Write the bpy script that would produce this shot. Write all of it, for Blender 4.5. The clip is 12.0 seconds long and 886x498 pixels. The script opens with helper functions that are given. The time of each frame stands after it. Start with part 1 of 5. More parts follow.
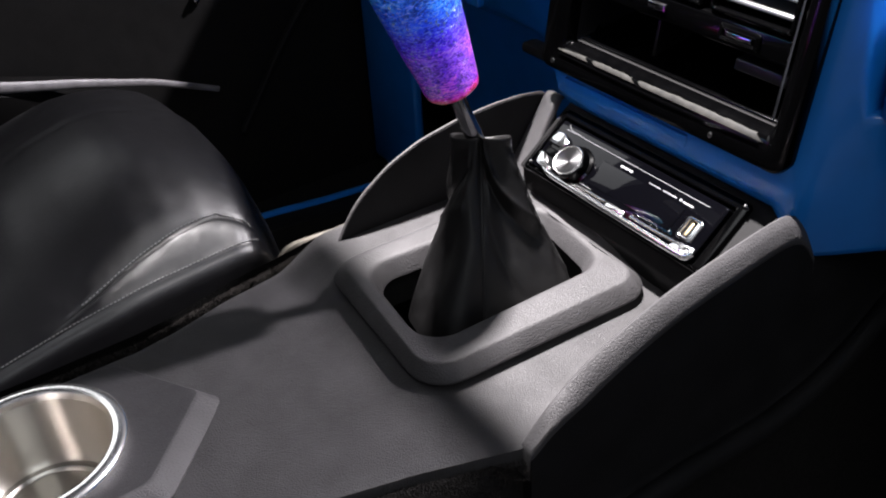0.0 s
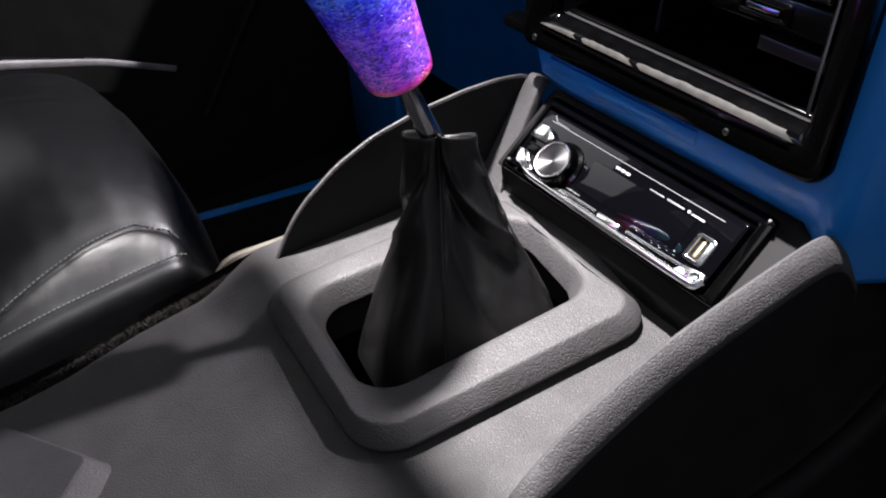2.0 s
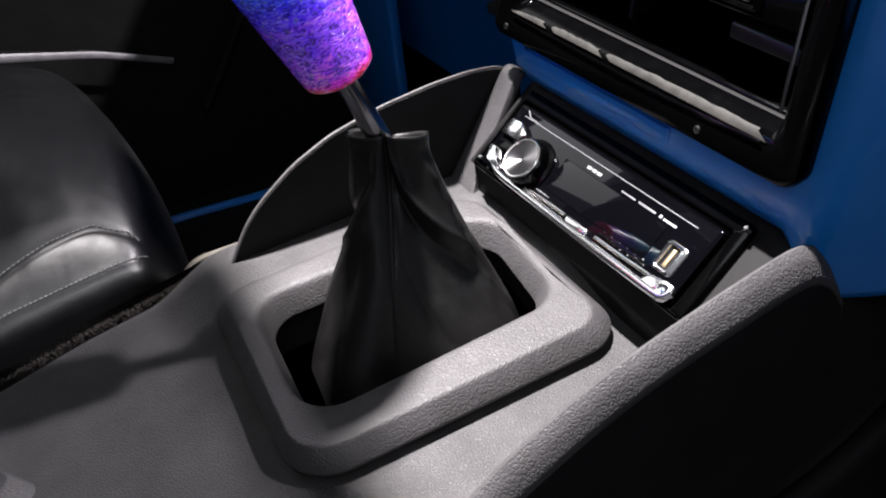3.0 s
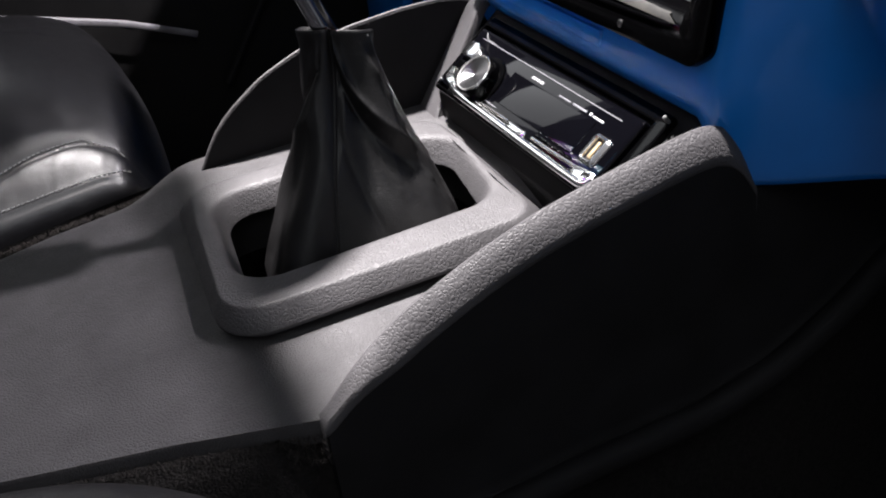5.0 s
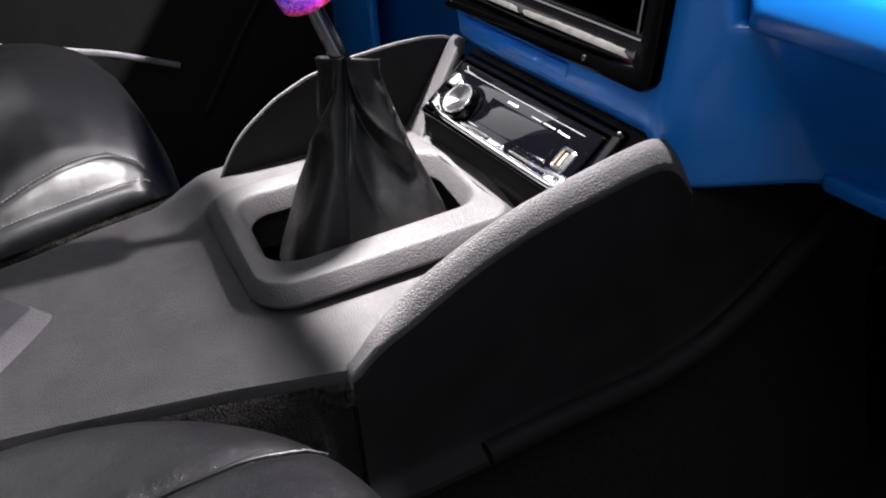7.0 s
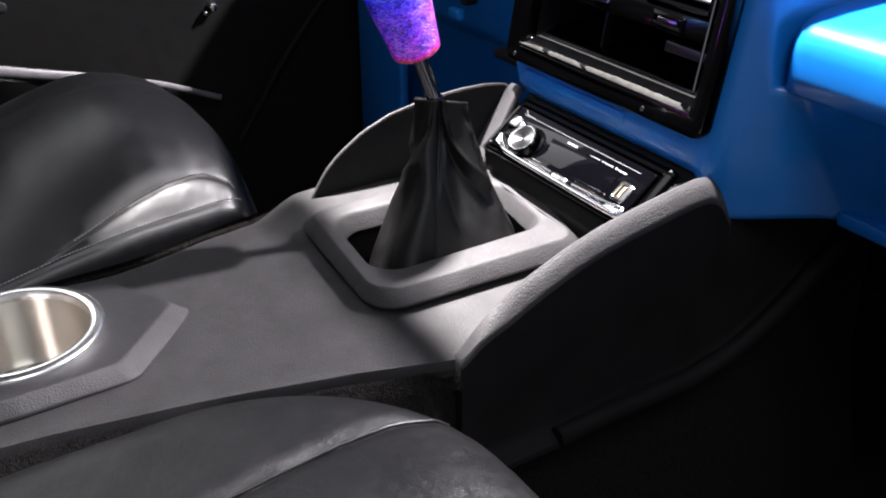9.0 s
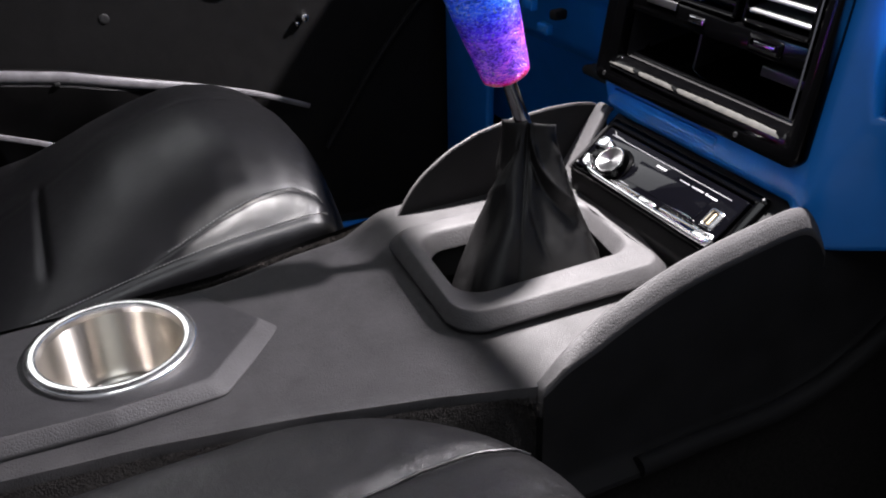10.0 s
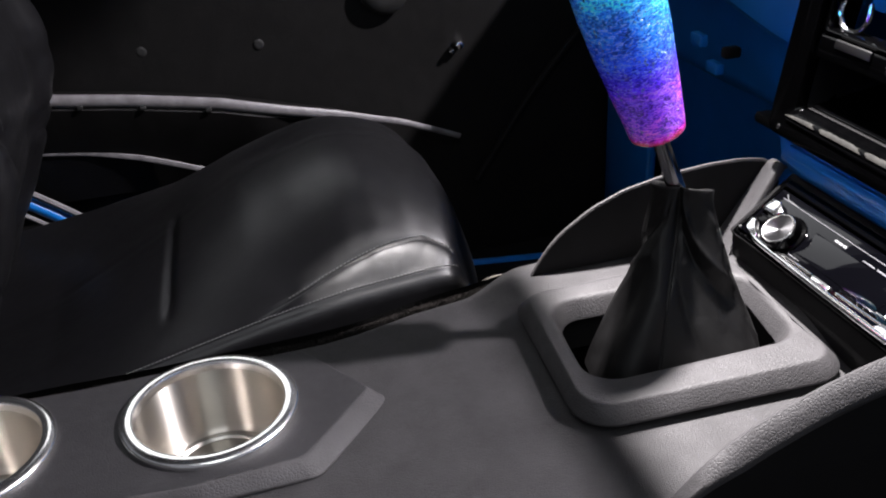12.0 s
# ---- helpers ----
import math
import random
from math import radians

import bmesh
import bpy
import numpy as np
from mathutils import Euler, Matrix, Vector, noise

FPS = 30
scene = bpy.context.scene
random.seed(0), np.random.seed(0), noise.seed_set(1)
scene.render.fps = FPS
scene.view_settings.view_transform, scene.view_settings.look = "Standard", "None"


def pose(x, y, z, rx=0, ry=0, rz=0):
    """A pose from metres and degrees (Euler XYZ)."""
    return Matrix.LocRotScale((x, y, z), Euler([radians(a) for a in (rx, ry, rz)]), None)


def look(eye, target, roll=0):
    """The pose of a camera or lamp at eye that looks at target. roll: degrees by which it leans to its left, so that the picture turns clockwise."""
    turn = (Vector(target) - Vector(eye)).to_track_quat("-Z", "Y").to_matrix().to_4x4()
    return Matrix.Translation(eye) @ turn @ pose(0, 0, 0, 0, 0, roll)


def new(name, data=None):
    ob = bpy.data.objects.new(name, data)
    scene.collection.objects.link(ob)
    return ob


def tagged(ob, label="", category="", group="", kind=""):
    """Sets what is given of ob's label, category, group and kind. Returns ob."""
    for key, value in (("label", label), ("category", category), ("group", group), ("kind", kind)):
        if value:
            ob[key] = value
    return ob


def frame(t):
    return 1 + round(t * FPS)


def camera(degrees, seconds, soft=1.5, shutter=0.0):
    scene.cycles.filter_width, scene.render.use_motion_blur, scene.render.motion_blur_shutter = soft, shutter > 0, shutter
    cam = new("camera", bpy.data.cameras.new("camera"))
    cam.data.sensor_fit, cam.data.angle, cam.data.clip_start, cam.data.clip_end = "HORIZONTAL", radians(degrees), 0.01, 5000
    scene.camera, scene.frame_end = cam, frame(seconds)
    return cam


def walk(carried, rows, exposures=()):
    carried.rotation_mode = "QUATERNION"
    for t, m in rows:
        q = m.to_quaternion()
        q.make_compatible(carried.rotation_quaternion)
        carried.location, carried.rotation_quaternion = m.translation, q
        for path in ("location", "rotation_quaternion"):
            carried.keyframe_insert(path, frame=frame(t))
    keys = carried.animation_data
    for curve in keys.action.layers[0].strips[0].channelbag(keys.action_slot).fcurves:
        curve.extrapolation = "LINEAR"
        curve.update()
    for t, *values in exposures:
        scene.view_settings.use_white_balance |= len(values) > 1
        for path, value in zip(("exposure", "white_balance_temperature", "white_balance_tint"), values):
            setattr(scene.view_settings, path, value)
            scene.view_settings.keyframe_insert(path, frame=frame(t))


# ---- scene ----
cam = camera(52.0, 12.0, soft=2.0)
PATH = [
    (0, (0.4488, -0.2877, 0.7386), (-0.9507, 0.5824, -0.3947), -3.38),
    (0.5, (0.4279, -0.2688, 0.7243), (-0.9766, 0.5945, -0.4081), -3.64),
    (1, (0.4006, -0.2410, 0.7098), (-0.9987, 0.6094, -0.4386), -3.87),
    (1.5, (0.3748, -0.2169, 0.6978), (-1.0096, 0.6292, -0.4716), -3.82),
    (2, (0.3629, -0.1873, 0.6898), (-1.0226, 0.6352, -0.4952), -4.40),
    (2.5, (0.3537, -0.1495, 0.6827), (-1.0442, 0.6205, -0.5227), -5.60),
    (4.5, (0.4239, -0.0917, 0.6208), (-1.0936, 0.5293, -0.5245), -7.84),
    (5, (0.4530, -0.0966, 0.6080), (-1.0796, 0.5443, -0.5056), -6.85),
    (5.5, (0.4843, -0.1120, 0.6069), (-1.0581, 0.5637, -0.4721), -5.73),
    (6, (0.5074, -0.1336, 0.6127), (-1.0317, 0.5879, -0.4411), -4.83),
    (6.5, (0.5216, -0.1527, 0.6279), (-1.0009, 0.6001, -0.4282), -4.60),
    (8.5, (0.5620, -0.2983, 0.6771), (-0.8966, 0.6436, -0.3155), -0.17),
    (9, (0.5713, -0.3240, 0.6873), (-0.9087, 0.5996, -0.2907), 0.16),
    (9.5, (0.5672, -0.3263, 0.6943), (-0.9526, 0.5281, -0.2855), -0.46),
    (10, (0.5616, -0.3239, 0.7061), (-1.0006, 0.4474, -0.2760), -1.17),
    (10.5, (0.5467, -0.3178, 0.7131), (-1.0587, 0.3687, -0.2623), -1.84),
    (11, (0.5275, -0.2955, 0.7180), (-1.1199, 0.2874, -0.2547), -2.82),
    (11.5, (0.5089, -0.2754, 0.7153), (-1.1734, 0.2195, -0.2465), -3.53),
    (12, (0.4927, -0.2635, 0.7088), (-1.2110, 0.1753, -0.2424), -3.45),
]
EXPOSURES = [(0.0, -0.12), (1.0, -0.20), (2.5, -0.18), (4.5, -0.14), (5.5, 0.18), (6.5, 0.52), (8.5, 0.48), (9.5, 0.40), (10.5, 0.08), (12.0, -0.12)]
walk(cam, [(t, look(eye, target, roll)) for t, eye, target, roll in PATH], EXPOSURES)

# ---- light ----
world = bpy.data.worlds.new("garage_air")
scene.world = world
world.use_nodes = True
world.node_tree.nodes["Background"].inputs[0].default_value = (0.84, 0.86, 0.97, 1)
world.node_tree.nodes["Background"].inputs[1].default_value = 0.23


def area_lamp(name, eye, target, size, size_y, watts, colour):
    data = bpy.data.lights.new(name, "AREA")
    data.shape, data.size, data.size_y, data.energy, data.color = "RECTANGLE", size, size_y, watts, colour
    ob = new(name, data)
    ob.matrix_world = look(eye, target)
    return ob


area_lamp("garage_lamp_front", (0.42, 1.62, 2.10), (-0.05, 0.0, 0.3), 0.085, 0.085, 152, (1.0, 0.95, 1.0))
area_lamp("garage_tube_lamp", (-0.46, 0.02, 2.30), (0.0, 0.10, 0.3), 0.050, 0.12, 408, (1.0, 0.95, 0.955))
# unseen fill lamp, added to brighten the right dash, wings and seats
area_lamp("side_fill_light", (1.30, -0.35, 2.10), (-0.1, -0.05, 0.35), 0.9, 0.7, 8, (0.93, 0.97, 1.0))
# unseen dim panel, added so the radio face and leather mirror something bright
area_lamp("far_fill_panel", (-2.6, -0.80, 2.00), (0.0, 0.0, 0.4), 1.6, 1.2, 14, (0.97, 0.98, 1.0))


# ---- materials ----
def material(name, colour, rough=0.5, metal=0.0, bumps=(), mottling=0.25, mottle_scale=30.0, coat=0.0, spec=0.5, rough_var=0.0, dust=0.0):
    """bumps: (kind, scale, strength, distance) layers; mottling varies the base colour."""
    m = bpy.data.materials.new(name)
    m.use_nodes = True
    nt = m.node_tree
    bsdf = nt.nodes["Principled BSDF"]
    co = nt.nodes.new("ShaderNodeTexCoord")
    bsdf.inputs["Roughness"].default_value = rough
    bsdf.inputs["Metallic"].default_value = metal
    bsdf.inputs["Specular IOR Level"].default_value = spec
    bsdf.inputs["Coat Weight"].default_value = coat
    bsdf.inputs["Coat Roughness"].default_value = 0.06
    nz = nt.nodes.new("ShaderNodeTexNoise")
    nz.inputs["Scale"].default_value = mottle_scale
    nz.inputs["Detail"].default_value = 6
    nt.links.new(co.outputs["Object"], nz.inputs["Vector"])
    ramp = nt.nodes.new("ShaderNodeMapRange")
    ramp.inputs[1].default_value, ramp.inputs[2].default_value = 0.3, 0.7
    ramp.inputs[3].default_value, ramp.inputs[4].default_value = 1 - mottling, 1 + mottling
    nt.links.new(nz.outputs["Fac"], ramp.inputs[0])
    mul = nt.nodes.new("ShaderNodeVectorMath")
    mul.operation = "SCALE"
    mul.inputs[0].default_value = colour
    nt.links.new(ramp.outputs[0], mul.inputs["Scale"])
    nt.links.new(mul.outputs[0], bsdf.inputs["Base Color"])
    if dust:
        # sparse pale specks and lint
        vo = nt.nodes.new("ShaderNodeTexVoronoi")
        vo.inputs["Scale"].default_value = 190
        nt.links.new(co.outputs["Object"], vo.inputs["Vector"])
        near = nt.nodes.new("ShaderNodeMapRange")
        near.inputs[1].default_value, near.inputs[2].default_value, near.inputs[3].default_value, near.inputs[4].default_value = 0.05, 0.10, dust, 0.0
        nt.links.new(vo.outputs["Distance"], near.inputs[0])
        few = nt.nodes.new("ShaderNodeMapRange")
        few.inputs[1].default_value, few.inputs[2].default_value = 0.80, 0.95
        split = nt.nodes.new("ShaderNodeSeparateColor")
        nt.links.new(vo.outputs["Color"], split.inputs[0])
        nt.links.new(split.outputs[0], few.inputs[0])
        both = nt.nodes.new("ShaderNodeMath")
        both.operation = "MULTIPLY"
        nt.links.new(near.outputs[0], both.inputs[0])
        nt.links.new(few.outputs[0], both.inputs[1])
        mix = nt.nodes.new("ShaderNodeMix")
        mix.data_type = "RGBA"
        mix.inputs[7].default_value = (0.30, 0.29, 0.28, 1)
        nt.links.new(both.outputs[0], mix.inputs[0])
        nt.links.new(mul.outputs[0], mix.inputs[6])
        nt.links.new(mix.outputs[2], bsdf.inputs["Base Color"])
    if rough_var:
        nz2 = nt.nodes.new("ShaderNodeTexNoise")
        nz2.inputs["Scale"].default_value = mottle_scale * 3.1
        nz2.inputs["Detail"].default_value = 8
        nt.links.new(co.outputs["Object"], nz2.inputs["Vector"])
        r2 = nt.nodes.new("ShaderNodeMapRange")
        r2.inputs[1].default_value, r2.inputs[2].default_value = 0.3, 0.7
        r2.inputs[3].default_value, r2.inputs[4].default_value = rough - rough_var, rough + rough_var
        nt.links.new(nz2.outputs["Fac"], r2.inputs[0])
        nt.links.new(r2.outputs[0], bsdf.inputs["Roughness"])
    last = None
    for kind, scale, strength, distance in bumps:
        if kind == "cells":
            warp = nt.nodes.new("ShaderNodeTexNoise")
            warp.inputs["Scale"].default_value = scale * 0.6
            nt.links.new(co.outputs["Object"], warp.inputs["Vector"])
            addv = nt.nodes.new("ShaderNodeVectorMath")
            addv.operation = "MULTIPLY_ADD"
            addv.inputs[1].default_value = (0.9 / scale,) * 3
            nt.links.new(warp.outputs["Color"], addv.inputs[0])
            nt.links.new(co.outputs["Object"], addv.inputs[2])
            tx = nt.nodes.new("ShaderNodeTexVoronoi")
            tx.feature = "DISTANCE_TO_EDGE"
            tx.inputs["Scale"].default_value = scale
            nt.links.new(addv.outputs[0], tx.inputs["Vector"])
            # flat pebbles parted by narrow grooves
            groove = nt.nodes.new("ShaderNodeMapRange")
            groove.interpolation_type = "SMOOTHSTEP"
            groove.inputs[1].default_value, groove.inputs[2].default_value = 0.0, 0.22
            nt.links.new(tx.outputs["Distance"], groove.inputs[0])
            out = groove.outputs[0]
        else:
            tx = nt.nodes.new("ShaderNodeTexNoise")
            tx.inputs["Scale"].default_value = scale
            tx.inputs["Detail"].default_value = 5
            nt.links.new(co.outputs["Object"], tx.inputs["Vector"])
            out = tx.outputs["Fac"]
        b = nt.nodes.new("ShaderNodeBump")
        b.invert = strength < 0
        b.inputs["Strength"].default_value = abs(strength)
        b.inputs["Distance"].default_value = distance
        nt.links.new(out, b.inputs["Height"])
        if last:
            nt.links.new(last.outputs[0], b.inputs["Normal"])
        last = b
    if last:
        nt.links.new(last.outputs[0], bsdf.inputs["Normal"])
    return m


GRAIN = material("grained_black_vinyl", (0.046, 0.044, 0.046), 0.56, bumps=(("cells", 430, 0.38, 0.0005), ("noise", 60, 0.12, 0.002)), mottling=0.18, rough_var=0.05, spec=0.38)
TOPVINYL = material("fine_grained_vinyl", (0.038, 0.0365, 0.038), 0.56, bumps=(("cells", 540, 0.44, 0.0005), ("noise", 45, 0.12, 0.002)), mottling=0.2, rough_var=0.05, dust=0.25, spec=0.29)
TRAYTOP = material("smooth_dark_tray_vinyl", (0.0185, 0.0175, 0.0195), 0.58, bumps=(("cells", 600, 0.30, 0.0005), ("noise", 900, 0.12, 0.0003)), mottling=0.2, rough_var=0.05, dust=0.3)
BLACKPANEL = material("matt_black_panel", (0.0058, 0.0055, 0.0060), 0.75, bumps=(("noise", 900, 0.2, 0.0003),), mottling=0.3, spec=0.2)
LEATHER = material("black_seat_leather", (0.0037, 0.0036, 0.0045), 0.40, bumps=(("cells", 620, 0.15, 0.0002), ("noise", 150, 0.10, 0.0012), ("noise", 24, 0.10, 0.004)), mottling=0.12, rough_var=0.04, dust=0.12, spec=0.62)
WORNLEATHER = material("creased_grey_black_leather", (0.0085, 0.0082, 0.0088), 0.40, bumps=(("cells", 620, 0.34, 0.0003), ("noise", 85, 0.38, 0.0024)), mottling=0.15, rough_var=0.06)
BOOTLEATHER = material("soft_black_boot_leather", (0.0034, 0.0032, 0.0034), 0.42, bumps=(("cells", 700, 0.25, 0.0003), ("noise", 60, 0.16, 0.003)), mottling=0.3, rough_var=0.08, spec=0.35)
CARPET = material("black_carpet", (0.009, 0.008, 0.0076), 0.95, bumps=(("noise", 700, 1.0, 0.003), ("noise", 120, 0.6, 0.004)), mottling=0.6, mottle_scale=300, spec=0.2)
PILE = material("brown_black_carpet_pile", (0.017, 0.0145, 0.013), 0.9, mottling=0.7, mottle_scale=500, spec=0.2)
BLUE = material("glossy_blue_paint", (0.005, 0.145, 0.50), 0.30, bumps=(("noise", 400, 0.06, 0.0004),), mottling=0.06, coat=0.35)
GLOSSBLACK = material("gloss_black_plastic", (0.0006, 0.0006, 0.0007), 0.12, bumps=(("noise", 300, 0.04, 0.0004),), mottling=0.2, rough_var=0.04, spec=0.14)
SATINBLACK = material("satin_black_plastic", (0.006, 0.0058, 0.0062), 0.38, bumps=(("noise", 800, 0.15, 0.0003),), mottling=0.25)
CHROME = material("chrome", (0.86, 0.87, 0.88), 0.17, 1.0, bumps=(("noise", 200, 0.05, 0.0005),), mottling=0.05)
DARKCHROME = material("smoked_chrome", (0.32, 0.32, 0.34), 0.14, 1.0, mottling=0.1)
# lamp light caught on the dusty bezel lip, painted as a pale colour
LITLIP = material("lit_dusty_lip", (0.0125, 0.0118, 0.0100), 0.6, 0.0, bumps=(("noise", 700, 0.25, 0.0004),), mottling=0.8, mottle_scale=120, spec=0.25)
SILVER = material("silver_paint", (0.12, 0.12, 0.123), 0.38, 0.5, mottling=0.06)
DISPLAY = material("dark_display_glass", (0.0010, 0.0010, 0.0015), 0.04, mottling=0.1, spec=0.24)
WHITEMARK = material("white_print", (0.22, 0.22, 0.23), 0.5, mottling=0.05)
GREYMARK = material("grey_print", (0.10, 0.10, 0.11), 0.5, mottling=0.05)
THREAD = material("grey_thread", (0.12, 0.12, 0.122), 0.7, mottling=0.3, mottle_scale=900)
DOORVINYL = material("charcoal_door_vinyl", (0.0034, 0.0031, 0.0031), 0.6, bumps=(("cells", 500, 0.2, 0.0004), ("noise", 14, 0.3, 0.006)), mottling=0.3, spec=0.22)
RAILGREY = material("worn_grey_rail", (0.15, 0.143, 0.15), 0.45, bumps=(("noise", 150, 0.2, 0.001),), mottling=0.25, mottle_scale=60)
RUBBER = material("black_rubber", (0.008, 0.008, 0.008), 0.6, mottling=0.3)
BEIGE = material("beige_trim_vinyl", (0.075, 0.066, 0.055), 0.7, bumps=(("noise", 300, 0.3, 0.001),), mottling=0.25, mottle_scale=40)
SHELL = material("dark_headliner", (0.008, 0.008, 0.008), 0.9, mottling=0.2)


def steel_material():
    """Brushed steel: fine grooves run round the cup, so highlights spread into streaks."""
    m = material("brushed_steel", (0.72, 0.68, 0.62), 0.35, 1.0, mottling=0.08, mottle_scale=12)
    nt = m.node_tree
    bsdf = nt.nodes["Principled BSDF"]
    bsdf.inputs["Anisotropic"].default_value = 1.0
    bsdf.inputs["Anisotropic Rotation"].default_value = 0.25
    tan = nt.nodes.new("ShaderNodeTangent")
    tan.direction_type, tan.axis = "RADIAL", "Z"
    nt.links.new(tan.outputs[0], bsdf.inputs["Tangent"])
    co = nt.nodes.new("ShaderNodeTexCoord")
    mp = nt.nodes.new("ShaderNodeMapping")
    mp.inputs["Scale"].default_value = (3, 3, 900)
    nz = nt.nodes.new("ShaderNodeTexNoise")
    nz.inputs["Scale"].default_value = 3
    nt.links.new(co.outputs["Object"], mp.inputs[0])
    nt.links.new(mp.outputs[0], nz.inputs["Vector"])
    b = nt.nodes.new("ShaderNodeBump")
    b.inputs["Strength"].default_value = 0.03
    b.inputs["Distance"].default_value = 0.0003
    nt.links.new(nz.outputs["Fac"], b.inputs["Height"])
    nt.links.new(b.outputs[0], bsdf.inputs["Normal"])
    return m


STEEL = steel_material()
SPUNSTEEL = material("spun_dark_metal", (0.10, 0.10, 0.103), 0.28, 1.0, mottling=0.10, mottle_scale=80)
FLOORSTEEL = material("dull_turned_steel", (0.42, 0.40, 0.37), 0.30, 1.0, mottling=0.10, mottle_scale=40)
BRASS = material("worn_brass", (0.35, 0.27, 0.16), 0.4, 0.8, mottling=0.3, mottle_scale=200)
SATINSTEEL = material("satin_steel", (0.95, 0.94, 0.93), 0.25, 1.0, mottling=0.05)


def resin_material():
    """Crackled resin: dye from red through purple to cyan up the knob, fine wrinkles with painted glints, small silver
    sparkles, an insert drawn as a paler band in its foot.
    """
    m = bpy.data.materials.new("crackled_glitter_resin")
    m.use_nodes = True
    nt = m.node_tree
    bsdf = nt.nodes["Principled BSDF"]

    def node(kind, **values):
        n = nt.nodes.new(kind)
        for key, value in values.items():
            n.inputs[key].default_value = value
        return n

    def link(a, b):
        nt.links.new(a, b)

    def spread(source, lo, hi, out_lo, out_hi):
        n = node("ShaderNodeMapRange")
        for i, v in enumerate((lo, hi, out_lo, out_hi)):
            n.inputs[i + 1].default_value = v
        link(source, n.inputs[0])
        return n.outputs[0]

    def times(a, b):
        n = node("ShaderNodeMath")
        n.operation = "MULTIPLY"
        link(a, n.inputs[0])
        link(b, n.inputs[1])
        return n.outputs[0]

    co = node("ShaderNodeTexCoord")
    sep = node("ShaderNodeSeparateXYZ")
    link(co.outputs["Object"], sep.inputs[0])
    wob = node("ShaderNodeTexNoise", Scale=70, Detail=3)
    link(co.outputs["Object"], wob.inputs["Vector"])
    rise = node("ShaderNodeMath")
    rise.operation = "MULTIPLY_ADD"
    rise.inputs[1].default_value = 0.010
    link(wob.outputs["Fac"], rise.inputs[0])
    link(sep.outputs["Z"], rise.inputs[2])
    ramp = node("ShaderNodeValToRGB")
    els = ramp.color_ramp.elements
    els[0].position, els[0].color = 0.0, (1.0, 0.02, 0.10, 1)
    els[1].position, els[1].color = 1.0, (0.04, 0.40, 1.0, 1)
    for p, c in ((0.045, (1.0, 0.02, 0.18, 1)), (0.085, (0.30, 0.02, 0.92, 1)), (0.30, (0.20, 0.02, 0.92, 1)), (0.50, (0.08, 0.04, 0.95, 1)), (0.60, (0.03, 0.12, 1.0, 1)), (0.72, (0.02, 0.20, 1.0, 1))):
        e = els.new(p)
        e.color = c
    link(spread(rise.outputs[0], 0.004, 0.118, 0.0, 1.0), ramp.inputs[0])
    # wrinkles, drawn out round the knob
    squash = node("ShaderNodeMapping")
    squash.inputs["Scale"].default_value = (1.0, 1.0, 2.1)
    link(co.outputs["Object"], squash.inputs[0])
    wrinkle = node("ShaderNodeTexNoise", Scale=210, Detail=1, Distortion=1.6)
    link(squash.outputs[0], wrinkle.inputs["Vector"])
    cloud = node("ShaderNodeTexNoise", Scale=48, Detail=3)
    link(co.outputs["Object"], cloud.inputs["Vector"])
    # the wrinkles' bright and dark play of light is painted into the dye
    shade = times(spread(wrinkle.outputs["Fac"], 0.38, 0.64, 0.50, 2.2), spread(cloud.outputs["Fac"], 0.36, 0.64, 0.60, 1.40))
    # the insert is a paler colour band that ends in a clear line
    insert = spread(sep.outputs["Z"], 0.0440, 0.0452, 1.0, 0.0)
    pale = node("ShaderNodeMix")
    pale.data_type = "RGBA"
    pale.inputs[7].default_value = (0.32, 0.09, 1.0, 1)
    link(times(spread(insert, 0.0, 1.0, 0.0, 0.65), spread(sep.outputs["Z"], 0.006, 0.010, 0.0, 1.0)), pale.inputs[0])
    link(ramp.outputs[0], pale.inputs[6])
    sc = node("ShaderNodeVectorMath")
    sc.operation = "SCALE"
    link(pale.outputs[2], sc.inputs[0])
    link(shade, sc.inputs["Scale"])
    # sparkles: more of them up the knob
    cells = node("ShaderNodeTexVoronoi", Scale=330)
    link(co.outputs["Object"], cells.inputs["Vector"])
    pick = node("ShaderNodeSeparateColor")
    link(cells.outputs["Color"], pick.inputs[0])
    centre = spread(cells.outputs["Distance"], 0.25, 0.42, 1.0, 0.0)
    above = spread(sep.outputs["Z"], 0.040, 0.075, 0.35, 1.0)
    flake = times(times(times(spread(pick.outputs[0], 0.74, 0.79, 0.0, 1.0), spread(cloud.outputs["Fac"], 0.48, 0.54, 0.12, 1.0)), centre), above)
    tint = node("ShaderNodeMix")
    tint.data_type = "RGBA"
    tint.inputs[0].default_value = 0.60
    tint.inputs[7].default_value = (0.50, 0.82, 1, 1)
    link(ramp.outputs[0], tint.inputs[6])
    mix = node("ShaderNodeMix")
    mix.data_type = "RGBA"
    # painted glints: pale crackle lines along the wrinkle crests, between the flakes
    glint = node("ShaderNodeMath")
    glint.operation = "MAXIMUM"
    link(flake, glint.inputs[0])
    link(times(spread(wrinkle.outputs["Fac"], 0.585, 0.66, 0.0, 0.75), spread(sep.outputs["Z"], 0.035, 0.080, 0.15, 1.0)), glint.inputs[1])
    link(glint.outputs[0], mix.inputs[0])
    link(sc.outputs[0], mix.inputs[6])
    link(tint.outputs[2], mix.inputs[7])
    link(mix.outputs[2], bsdf.inputs["Base Color"])
    bump = node("ShaderNodeBump", Strength=1.0, Distance=0.0018)
    link(wrinkle.outputs["Fac"], bump.inputs["Height"])
    centred = node("ShaderNodeVectorMath")
    centred.operation = "SUBTRACT"
    centred.inputs[1].default_value = (0.5, 0.5, 0.5)
